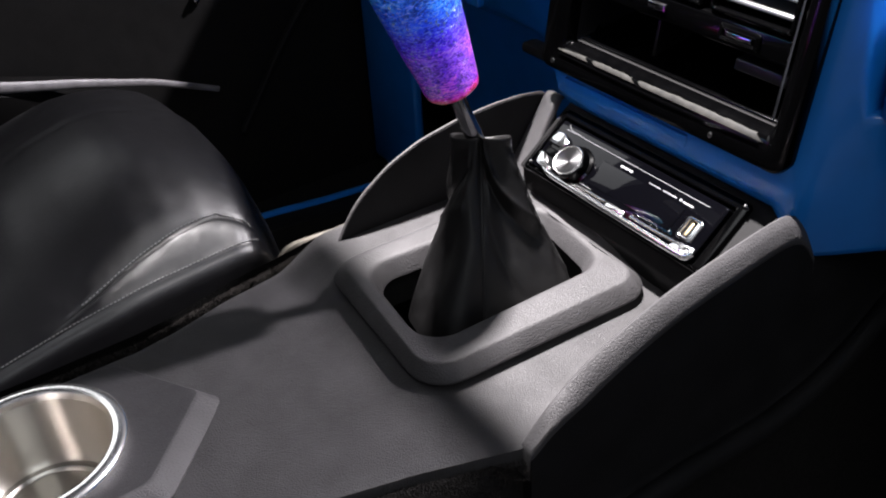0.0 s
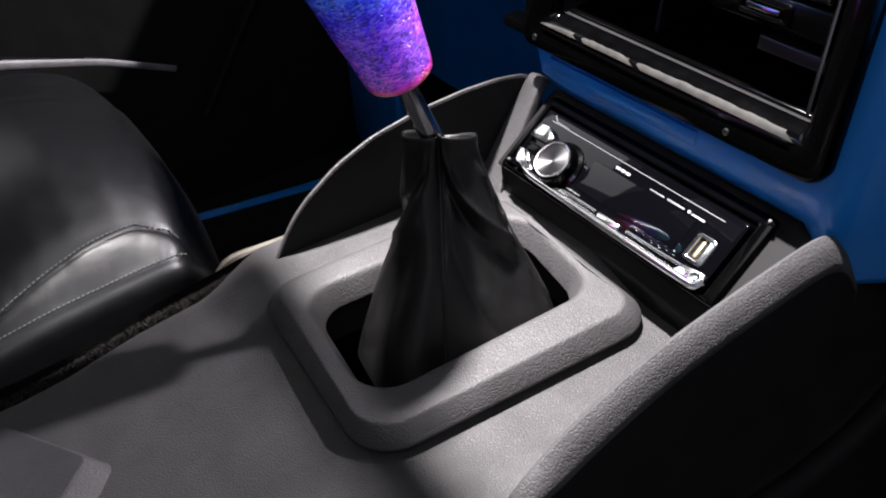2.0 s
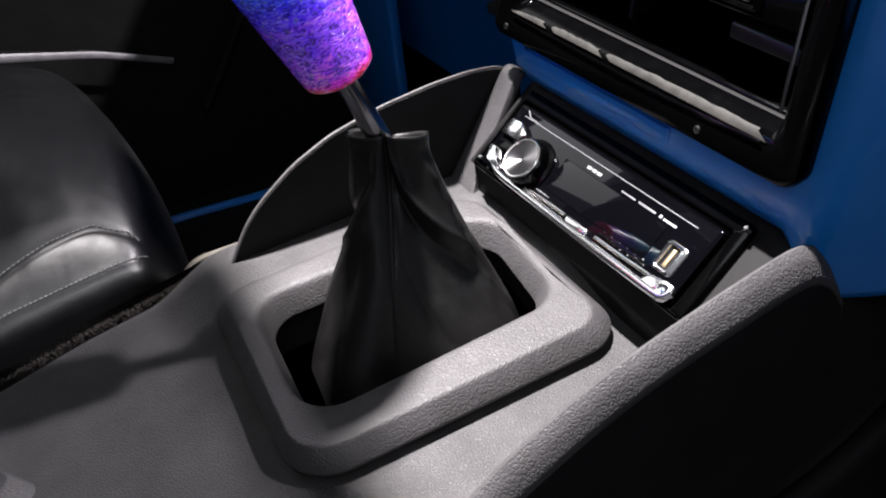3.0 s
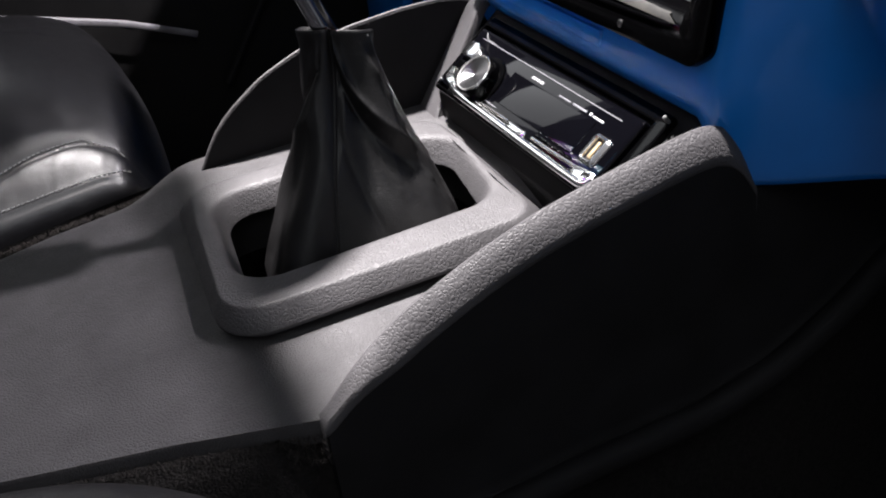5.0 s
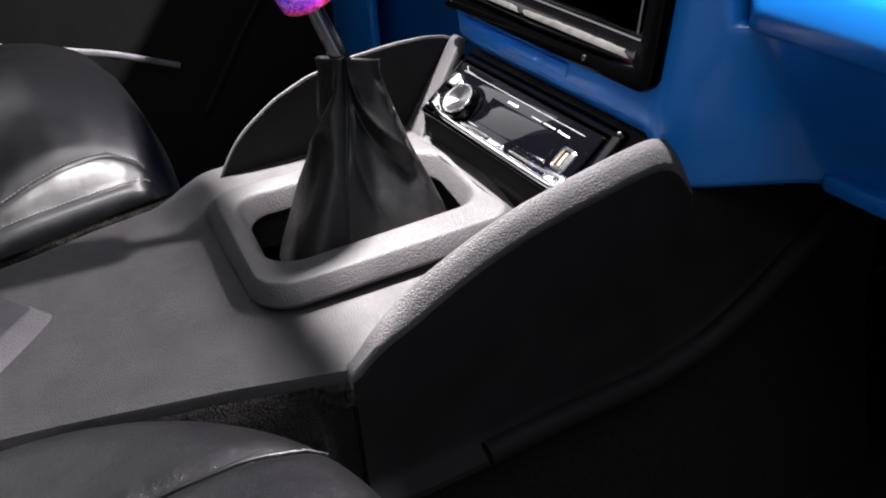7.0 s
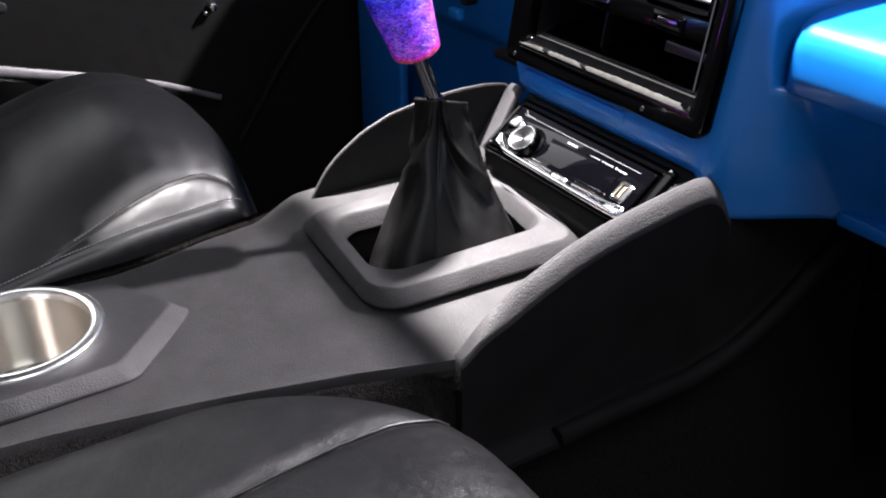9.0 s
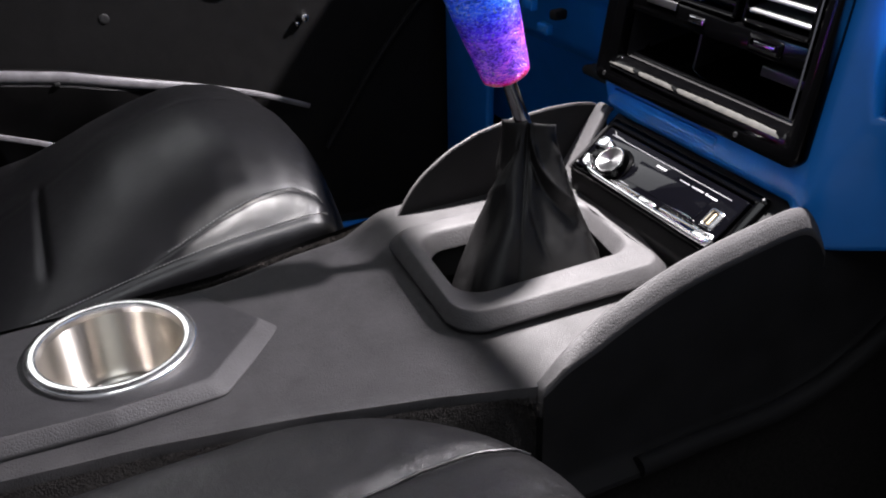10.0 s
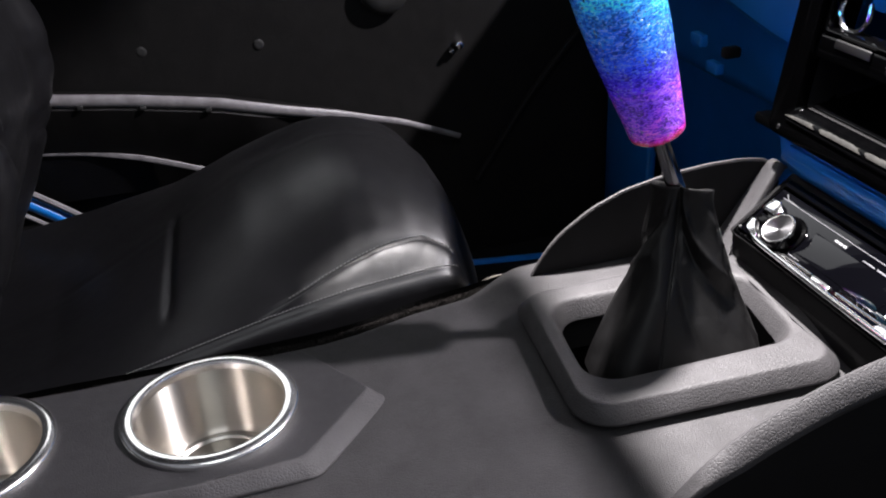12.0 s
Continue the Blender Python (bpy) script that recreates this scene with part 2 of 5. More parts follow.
    link(cells.outputs["Color"], centred.inputs[0])
    # each flake is a small metal facet that lies its own way
    tilt = node("ShaderNodeVectorMath")
    tilt.operation = "SCALE"
    link(centred.outputs[0], tilt.inputs[0])
    link(spread(flake, 0.0, 1.0, 0.12, 1.5), tilt.inputs["Scale"])
    lean = node("ShaderNodeVectorMath")
    lean.operation = "ADD"
    link(tilt.outputs[0], lean.inputs[0])
    link(bump.outputs[0], lean.inputs[1])
    link(flake, bsdf.inputs["Metallic"])
    norm = node("ShaderNodeVectorMath")
    norm.operation = "NORMALIZE"
    link(lean.outputs[0], norm.inputs[0])
    link(norm.outputs[0], bsdf.inputs["Normal"])
    link(bump.outputs[0], bsdf.inputs["Coat Normal"])
    bsdf.inputs["Roughness"].default_value = 0.22
    bsdf.inputs["Specular IOR Level"].default_value = 0.5
    bsdf.inputs["Subsurface Weight"].default_value = 1.0
    bsdf.inputs["Subsurface Radius"].default_value = (1.0, 1.0, 1.0)
    bsdf.inputs["Subsurface Scale"].default_value = 0.05
    bsdf.inputs["Coat Weight"].default_value = 1.0
    bsdf.inputs["Coat Roughness"].default_value = 0.06
    return m


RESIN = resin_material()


# ---- mesh tools ----
def thing(name, base, label, category, group="", kind=""):
    ob = new(name)
    ob.location = base
    ob.empty_display_size = 0.02
    return tagged(ob, label, category, group, kind)


def world_base(ob):
    p = Vector((0, 0, 0))
    while ob:
        p += Vector(ob.location)
        ob = ob.parent
    return p


def part(name, verts, faces, mat, parent=None, label="", smooth=True, creased=40):
    """One mesh in world places, as a child of a thing or of a part."""
    me = bpy.data.meshes.new(name)
    off = world_base(parent)
    me.from_pydata([tuple(Vector(v) - off) for v in verts], [], faces)
    me.validate()
    bm = bmesh.new()
    bm.from_mesh(me)
    bmesh.ops.recalc_face_normals(bm, faces=bm.faces)
    for e in bm.edges:
        if len(e.link_faces) == 2 and e.calc_face_angle(0) > radians(creased):
            e.smooth = False
    for f in bm.faces:
        f.smooth = smooth
    bm.to_mesh(me)
    bm.free()
    me.materials.append(mat)
    ob = new(name, me)
    if parent:
        ob.parent = parent
    if label:
        ob["label"] = label
    return ob


def loft(loops, cap0=False, cap1=False, closed=True):
    n = len(loops[0])
    verts = [v for loop in loops for v in loop]
    faces = []
    for i in range(len(loops) - 1):
        for j in range(n if closed else n - 1):
            k = (j + 1) % n
            faces.append((i * n + j, i * n + k, (i + 1) * n + k, (i + 1) * n + j))
    if cap0:
        faces.append(tuple(range(n - 1, -1, -1)))
    if cap1:
        faces.append(tuple((len(loops) - 1) * n + j for j in range(n)))
    return verts, faces


def joined(*pieces):
    verts, faces = [], []
    for v, f in pieces:
        o = len(verts)
        verts += list(v)
        faces += [tuple(i + o for i in q) for q in f]
    return verts, faces


def round_poly(corners, radii, seg=6):
    """A 2D loop (list of (x, y)) with rounded corners; seg + 1 points a corner."""
    out = []
    n = len(corners)
    for i in range(n):
        p, a, b = Vector(corners[i]), Vector(corners[i - 1]), Vector(corners[(i + 1) % n])
        r = radii[i] if isinstance(radii, (list, tuple)) else radii
        u, w = (a - p).normalized(), (b - p).normalized()
        half = u.angle(w) / 2
        t = min(r / math.tan(half), (a - p).length * 0.48, (b - p).length * 0.48)
        r = t * math.tan(half)
        c = p + (u + w).normalized() * (r / math.sin(half))
        s, e = p + u * t - c, p + w * t - c
        a0, a1 = math.atan2(s.y, s.x), math.atan2(e.y, e.x)
        d = (a1 - a0 + math.pi) % (2 * math.pi) - math.pi
        out += [(c.x + r * math.cos(a0 + d * k / seg), c.y + r * math.sin(a0 + d * k / seg)) for k in range(seg + 1)]
    return out


def box(x0, x1, y0, y1, z0, z1, r=0.002, to=None):
    """A box with softened edges: a rounded plan, with small chamfers above and below. to: a map of local to world."""
    r = min(r, (x1 - x0) * 0.45, (y1 - y0) * 0.45, (z1 - z0) * 0.45)
    c = [(x0, y0), (x1, y0), (x1, y1), (x0, y1)]
    i = [(x0 + r, y0 + r), (x1 - r, y0 + r), (x1 - r, y1 - r), (x0 + r, y1 - r)]
    big, small = round_poly(c, r, 3), round_poly(i, r * 0.3, 3)
    mid = [((a + p) / 2 + (a - p) * 0.21, (b + q) / 2 + (b - q) * 0.21) for (a, b), (p, q) in zip(big, small)]
    k = r * 0.3
    loops = [[(x, y, z0) for x, y in small], [(x, y, z0 + k) for x, y in mid], [(x, y, z0 + r) for x, y in big],
             [(x, y, z1 - r) for x, y in big], [(x, y, z1 - k) for x, y in mid], [(x, y, z1) for x, y in small]]
    v, f = loft(loops, True, True)
    return ([to(*p) for p in v], f) if to else (v, f)


def tube(points, radius, seg=8, flat=1.0):
    """A round (or flattened) bar along a list of points."""
    pts = [Vector(p) for p in points]
    loops = []
    for i, p in enumerate(pts):
        d = (pts[min(i + 1, len(pts) - 1)] - pts[max(i - 1, 0)]).normalized()
        a = d.orthogonal().normalized() if abs(d.z) > 0.95 else d.cross(Vector((0, 0, 1))).normalized()
        b = d.cross(a).normalized()
        r = radius(i / (len(pts) - 1)) if callable(radius) else radius
        loops.append([tuple(p + a * (r * flat * math.cos(2 * math.pi * k / seg)) + b * (r * math.sin(2 * math.pi * k / seg))) for k in range(seg)])
    return loft(loops, True, True)


def spline(points, n):
    """n + 1 points of a smooth curve through the points given."""
    p = [Vector(q) for q in points]
    p = [p[0] * 2 - p[1]] + p + [p[-1] * 2 - p[-2]]
    out = []
    for k in range(n + 1):
        s = k / n * (len(p) - 3)
        i = min(int(s), len(p) - 4)
        t = s - i
        a, b, c, d = p[i:i + 4]
        out.append(0.5 * ((2 * b) + (c - a) * t + (2 * a - 5 * b + 4 * c - d) * t * t + (3 * b - a - 3 * c + d) * t ** 3))
    return out


def smooth_step(a, b, x):
    t = min(1.0, max(0.0, (x - a) / (b - a)))
    return t * t * (3 - 2 * t)


def lerp_table(table, x):
    if x <= table[0][0]:
        return table[0][1]
    for (a, p), (b, q) in zip(table, table[1:]):
        if x <= b:
            return p + (q - p) * (x - a) / (b - a)
    return table[-1][1]


def lathe(profile, seg=48, centre=(0, 0, 0), closed_end=True):
    loops = [[(centre[0] + r * math.cos(2 * math.pi * k / seg), centre[1] + r * math.sin(2 * math.pi * k / seg), centre[2] + z) for k in range(seg)] for r, z in profile]
    return loft(loops, False, closed_end)


# ---- setting: cabin shell ----
def plate(name, x0, x1, y0, y1, z0, z1, mat, label, category):
    ob = part(name, *box(x0, x1, y0, y1, z0, z1, 0.004), mat)
    return tagged(ob, label, category, kind="structure")


plate("floor", -0.80, 0.80, -1.30, 0.95, -0.06, 0.0, CARPET, "black carpeted car floor in deep shade", "floor")
plate("wall_rear", -0.80, 0.80, -1.36, -1.30, -0.06, 0.72, SHELL, "plain dark rear bulkhead of the cabin", "wall")
plate("wall_near_sill", 0.80, 0.86, -1.36, 0.95, -0.06, 0.12, SHELL, "plain dark door sill beside the open near door", "sill")
plate("wall_near_kick", 0.80, 0.86, 0.22, 0.95, 0.12, 0.66, SHELL, "plain dark kick panel beside the near footwell", "wall")
plate("wall_firewall", -0.80, 0.80, 0.89, 0.95, 0.0, 0.66, SHELL, "plain dark firewall under the dashboard", "wall")
# unseen plate, added to keep the tube lamp off door and driver panel
light_stop = [(-0.80, 0.034), (-0.50, 0.034), (-0.50, 0.105), (-0.275, 0.105), (-0.275, 0.138), (-0.235, 0.138), (-0.235, 0.50), (-0.80, 0.50)]
tagged(part("ceiling_light_stop", *loft([[(x, y, z) for x, y in light_stop] for z in (1.155, 1.195)], True, True), SHELL, smooth=False), "plain dark unseen plate that blocks the lamp over the driver", "ceiling", kind="structure")
# unseen headliner; front edge and slot are cut to shape the tube lamp's light
roof = [(-0.80, -1.36), (0.22, -1.36), (0.22, -0.004), (-0.302, -0.004), (-0.303, -0.100), (-0.319, -0.100), (-0.320, -0.004), (-0.500, -0.004), (-0.501, 0.036), (-0.80, 0.036)]
tagged(part("ceiling", *loft([[(x, y, z) for x, y in roof] for z in (1.16, 1.20)], True, True), SHELL, smooth=False), "plain dark unseen headliner, front edge cut to shape the lamp light", "ceiling", kind="structure")

# ---- tunnel carpet and console ----
LEFT_EDGE = [(-0.75, -0.118), (-0.40, -0.119), (-0.21, -0.122), (-0.18, -0.1265), (-0.13, -0.140), (-0.08, -0.148), (-0.03, -0.160), (0.05, -0.166), (0.25, -0.168)]
RIGHT_EDGE = [(-0.75, 0.038), (-0.40, 0.046), (-0.30, 0.058), (-0.21, 0.0755), (-0.19, 0.080), (-0.14, 0.0935), (-0.104, 0.103), (-0.083, 0.110), (-0.034, 0.1262), (-0.024, 0.128), (0.25, 0.132)]


def edge_left(y):
    return lerp_table(LEFT_EDGE, y)


def edge_right(y):
    return lerp_table(RIGHT_EDGE, y)


def console_height(x, y):
    side = smooth_step(-0.080, -0.112, x)
    front = smooth_step(0.130, 0.150, y) * smooth_step(0.05, -0.02, x)
    return 0.300 + 0.0140 * smooth_step(-0.085, -0.030, y) * max(side, front)


def build_tunnel():
    loops = []
    for k in range(60):
        y = -0.75 + 1.20 * k / 59
        a, b = edge_left(y), edge_right(y)
        wob = 0.003 * noise.noise((y * 14, 1.3, 0))
        tuck = 0.020 * smooth_step(-0.060, -0.030, y)
        prof = [(-0.34, 0.0), (-0.30, 0.03), (-0.235, 0.16), (a - 0.045 + wob, 0.262), (a - 0.030 + wob, 0.291), (a - 0.012, 0.298), (a + 0.02, 0.290),
                (b - 0.02, 0.290), (b + 0.002 - tuck, 0.291), (b + 0.010 + wob - tuck, 0.284), (b + 0.016 + wob - tuck, 0.262), (b + 0.020 - tuck, 0.20), (b + 0.024 - tuck, 0.15), (b + 0.028, 0.05), (b + 0.04, 0.0)]
        loops.append([(x, y, z) for x, z in prof])
    v, f = loft(loops, closed=False)
    f = [q for q in f if not all(v[i][2] > 0.289 and -0.7 < v[i][1] < 0.2 for i in q)]
    ob = part("tunnel_carpet", v, f, CARPET)
    tagged(ob, "black carpet over the transmission tunnel", "carpet", kind="structure")
    rng = random.Random(4)
    verts, faces = [], []
    for k in range(17000):
        y = rng.uniform(-0.62, 0.02)
        if rng.random() < 0.45:
            if y > -0.035:
                continue
            t = rng.random()
            x = edge_right(y) + 0.001 + 0.010 * t
            z = 0.2905 - 0.012 * t * t
        else:
            t = rng.random()
            x = edge_left(y) - 0.001 - 0.020 * t
            z = 0.2985 - 0.009 * t * t
        ln, a = rng.uniform(0.0012, 0.0030), rng.uniform(0, 6.28)
        tip = (x + math.cos(a) * ln * 0.7, y + math.sin(a) * ln * 0.7, z + ln * rng.uniform(0.3, 1.0))
        w = 0.0004
        o = len(verts)
        verts += [(x - w * math.sin(a), y + w * math.cos(a), z - 0.001), (x + w * math.sin(a), y - w * math.cos(a), z - 0.001), tip]
        faces.append((o, o + 1, o + 2))
    pile = part("carpet_pile", verts, faces, PILE)
    tagged(pile, "loose brown-black pile along the carpet edge", "carpet pile", kind="stuff")


build_tunnel()

console = thing("centre_console", (-0.02, -0.1, 0.0), "black grained vinyl centre console with raised side wings", "centre console")


CUPS = ((-0.0455, -0.3000), (-0.052, -0.4645))


def build_console_top():
    ny, nx = 170, 56
    loops = []
    for k in range(ny + 1):
        y = -0.70 + 0.853 * k / ny
        a, b = edge_left(y), edge_right(y)
        row = [(a - 0.003, y, 0.284), (a - 0.003, y, 0.292)]
        for i in range(nx + 1):
            x = a + (b - a) * i / nx
            drop = 0.0012 * (smooth_step(0.004, 0.0, x - a) ** 2 + smooth_step(0.004, 0.0, b - x) ** 2)
            row.append((x, y, console_height(x, y) - drop))
        row += [(b + 0.0004, y, 0.297), (b + 0.0004, y, 0.284)]
        loops.append(row)
    last = loops[-1]
    loops.append([(x, 0.1555, z - 0.003) for x, y, z in last])
    loops.append([(x, 0.1565, z - 0.016) for x, y, z in last])
    v, f = loft(loops, closed=False)
    keep = []
    for q in f:
        cx = sum(v[i][0] for i in q) / 4
        cy = sum(v[i][1] for i in q) / 4
        cz = sum(v[i][2] for i in q) / 4
        if -0.094 < cx < 0.036 and -0.047 < cy < 0.139 and cz > 0.28:
            continue
        if any(math.hypot(cx - px, cy - py) < 0.058 for px, py in CUPS):
            continue
        keep.append(q)
    part("top_panel", v, keep, TOPVINYL, console, "finely grained charcoal vinyl top panel")


build_console_top()


def build_surround():
    crest = [(-0.1020, -0.0420), (0.0498, -0.0565), (0.0532, 0.1340), (-0.1035, 0.1390)]
    base = [(-0.1205, -0.0505), (0.0570, -0.0625), (0.0635, 0.1456), (-0.1210, 0.1500)]
    hole = [(-0.0850, -0.0328), (0.0255, -0.0432), (0.0242, 0.1240), (-0.0765, 0.1385)]

    def out(f, z):
        q = [(a + (c - a) * f, b + (d - b) * f) for (a, b), (c, d) in zip(crest, base)]
        radii = [a + (b - a) * f for a, b in zip((0.018, 0.024, 0.020, 0.020), (0.029, 0.029, 0.029, 0.030))]
        return [(x, y, z) for x, y in round_poly(q, radii, 9)]

    def inn(d, z, r):
        q = [(x - d * (1 if x > 0 else -1), y - d * (1 if y > 0 else -1)) for x, y in hole]
        return [(x, y, z) for x, y in round_poly(q, r, 9)]

    loops = [out(0.05, 0.290), out(0.05, 0.3050), out(0.80, 0.3052), out(0.93, 0.3056), out(0.985, 0.3063), out(1.0, 0.3073), out(0.97, 0.3083), out(0.15, 0.3188), out(0.08, 0.3195), out(0.01, 0.3200), out(-0.08, 0.3203), out(-0.25, 0.3205),
             inn(-0.0042, 0.3206, 0.0280), inn(-0.0024, 0.3204, 0.0270), inn(-0.0008, 0.3197, 0.0260), inn(0.0004, 0.3184, 0.0250), inn(0.0014, 0.3165, 0.0245), inn(0.0060, 0.3050, 0.0230), inn(0.0064, 0.3034, 0.0228), inn(0.0056, 0.3026, 0.0228), inn(-0.0030, 0.3018, 0.0240)]
    part("shifter_surround", *loft(loops), GRAIN, console, "raised grained frame round the gear lever boot")
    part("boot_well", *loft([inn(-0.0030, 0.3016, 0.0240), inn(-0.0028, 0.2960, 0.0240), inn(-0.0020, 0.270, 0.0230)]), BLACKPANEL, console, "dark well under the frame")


build_surround()

WING_R = [(-0.034, 0.299), (-0.0305, 0.302), (-0.026, 0.3075), (-0.019, 0.3155), (-0.006, 0.3275), (0.006, 0.3365), (0.018, 0.344), (0.030, 0.350), (0.041, 0.355), (0.053, 0.3605), (0.065, 0.365), (0.089, 0.373), (0.113, 0.3785), (0.137, 0.3835), (0.160, 0.3878), (0.180, 0.3908), (0.190, 0.3910), (0.198, 0.3885), (0.206, 0.382), (0.214, 0.370), (0.223, 0.352)]
WING_L_IN = [(-0.030, 0.305), (-0.024, 0.316), (-0.011, 0.337), (0.003, 0.351), (0.030, 0.3690), (0.06, 0.3810), (0.10, 0.3885), (0.14, 0.3915), (0.17, 0.3910), (0.195, 0.387), (0.204, 0.378), (0.210, 0.360)]
PANEL_LOW = [(-0.034, 0.203), (0.05, 0.206), (0.10, 0.210), (0.18, 0.211), (0.229, 0.222), (0.28, 0.248), (0.32, 0.276), (0.40, 0.33)]


def smooth_table(table, x):
    e = 0.006
    return (lerp_table(table, x - e) + lerp_table(table, x) * 2 + lerp_table(table, x + e)) / 4


def wing_x(y):
    """The inner face of the right wing, which splays out a little towards the dashboard."""
    return 0.1225 + 0.035 * y


def wing_outer_z(y):
    return smooth_table(WING_R, y) - 0.0125 * smooth_step(-0.034, 0.015, y)


def build_wings():
    loops = []
    for k in range(97):
        y = -0.034 + 0.251 * k / 96
        zi, zo, x = smooth_table(WING_R, y), wing_outer_z(y), wing_x(y)
        low = min(0.292, zi - 0.006)
        loops.append([(x - 0.0012, y, low), (x - 0.0012, y, zi - 0.0060), (x - 0.0004, y, zi - 0.0026), (x + 0.0010, y, zi - 0.0007), (x + 0.0028, y, zi),
                      (x + 0.0058, y, zi - 0.18 * (zi - zo)), (x + 0.0090, y, zi - 0.52 * (zi - zo)), (x + 0.0112, y, zo + 0.0010), (x + 0.0121, y, zo - 0.0008), (x + 0.0126, y, zo - 0.0028), (x + 0.0127, y, zo - 0.0060), (x + 0.0116, y, zo - 0.0075)])
    first, last = loops[0], loops[-1]
    loops.insert(0, [(x, -0.0355, min(z, 0.2975)) for x, y, z in first])
    loops.insert(0, [(x, -0.0360, 0.275) for x, y, z in first])
    loops.append([(x, 0.2180, z - 0.010) for x, y, z in last])
    part("right_wing", *loft(loops, closed=False), GRAIN, console, "grained padded wing with a curved top edge")
    loops = []
    for k in range(72):
        y = -0.0345 + 0.4315 * k / 71
        x = wing_x(min(y, 0.25))
        top = wing_outer_z(min(y, 0.215)) - 0.0055
        low = smooth_table(PANEL_LOW, y)
        mid = (top + low) / 2
        loops.append([(x + 0.0080, y, top + 0.0012), (x + 0.0119, y, top), (x + 0.0125, y, top - 0.003), (x + 0.0130, y, mid), (x + 0.0140, y, low + 0.012), (x + 0.0180, y, low + 0.005), (x + 0.0290, y, low - 0.002), (x + 0.0300, y, low - 0.006), (x + 0.018, y, low - 0.008)])
    rear = loops[0]
    loops.insert(0, [(x - 0.012, y, z) for x, y, z in rear])
    panel = part("side_panel", *loft(loops, closed=False), BLACKPANEL, console, "matt black side panel with a turned-out lower lip")
    pts = [(wing_x(min(y, 0.25)) + 0.0270, y, smooth_table(PANEL_LOW, y) + 0.0025) for y in [0.045 + 0.335 * k / 36 for k in range(37)]]
    part("panel_lip", *tube(pts, 0.0085, 12), BLACKPANEL, panel, "dim rolled lip")
    loops, caps = [], []
    for k in range(71):
        y = -0.030 + 0.240 * k / 70
        z = smooth_table(WING_L_IN, y)
        loops.append([(-0.1385, y, z - 0.0020), (-0.1390, y, min(0.30, z - 0.006)), (-0.142, y, min(0.28, z - 0.02))])
        caps.append([(-0.1383, y, z - 0.0024), (-0.1388, y, z - 0.0004), (-0.1398, y, z), (-0.1418, y, z - 0.0010), (-0.1432, y, z - 0.0040), (-0.1438, y, z - 0.016), (-0.1438, y, 0.25)])
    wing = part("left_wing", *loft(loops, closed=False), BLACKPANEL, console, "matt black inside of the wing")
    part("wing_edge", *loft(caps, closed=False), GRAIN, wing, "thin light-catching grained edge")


build_wings()

# radio plane: u across, v up the slope, w out of it
TILT_R = radians(38)


def radio_at(u, v, w):
    return (-0.003 + u, 0.148 + v * math.cos(TILT_R) - w * math.sin(TILT_R), 0.349 + v * math.sin(TILT_R) + w * math.cos(TILT_R))


def build_radio_panel():
    part("radio_panel", *box(-0.113, 0.126, -0.006, 0.070, -0.016, -0.0105, 0.001, radio_at), BLACKPANEL, console, "matt black panel round the radio")
    part("toe_panel", *box(-0.116, 0.128, 0.1530, 0.1570, 0.285, 0.3390, 0.001), BLACKPANEL, console)
    # flat grained strip that closes the left wing beside the radio, flared at its foot
    foot, head = Vector((-0.1385, 0.1440, 0.3100)), Vector((-0.1385, 0.1985, 0.3880))
    up = (head - foot).normalized()
    out = Vector((0, -up.z, up.y))
    loops = []
    for t, lift, wide in ((-0.12, -0.0010, 0.040), (-0.04, -0.0004, 0.0345), (0.04, 0.0, 0.0300), (0.12, 0.0, 0.0268), (0.22, 0.0, 0.0248), (0.35, 0.0, 0.0235), (0.60, 0.0002, 0.0212), (0.90, 0.0, 0.0175), (0.965, -0.0008, 0.0165), (0.995, -0.0030, 0.0160), (1.005, -0.0080, 0.0160)):
        c = foot.lerp(head, t)
        loops.append([tuple(c + Vector((x * wide, 0, 0)) + out * (w + lift)) for x, w in ((0.0, -0.006), (0.0, 0.0), (0.04, 0.0010), (0.10, 0.0014), (0.90, 0.0014), (0.96, 0.0010), (1.0, 0.0), (1.0, -0.006))])
    part("side_strip", *loft(loops, False, True, closed=False), GRAIN, console, "flat grained strip beside the radio")


build_radio_panel()

# ---- radio ----
def face_at(u, v, w):
    return radio_at(u, v, w - 0.009)


radio = thing("car_radio", radio_at(0, 0.02, -0.01), "glossy black single-slot car radio with chrome trim, switched off", "car radio")


def frame_ring(outer, inner, r_out, r_in, w_out, w_in, to, lip=0.002, seg=5):
    """A frame between two rounded rectangles (u0, u1, v0, v1), sloping from w_out to w_in."""
    def rect(q, d, r):
        u0, u1, v0, v1 = q
        return round_poly([(u0 - d, v0 - d), (u1 + d, v0 - d), (u1 + d, v1 + d), (u0 - d, v1 + d)], r, seg)
    def at(q, d, r, w):
        return [to(a, b, w) for a, b in rect(q, d, r)]
    return loft([at(outer, 0, r_out, -0.012), at(outer, 0, r_out, w_out - lip), at(outer, -lip * 0.3, r_out, w_out - lip * 0.3), at(outer, -lip, r_out, w_out), at(inner, lip, r_in, w_in), at(inner, lip * 0.3, r_in, w_in - lip * 0.3), at(inner, 0, r_in, w_in - lip), at(inner, 0, r_in, -0.010)])


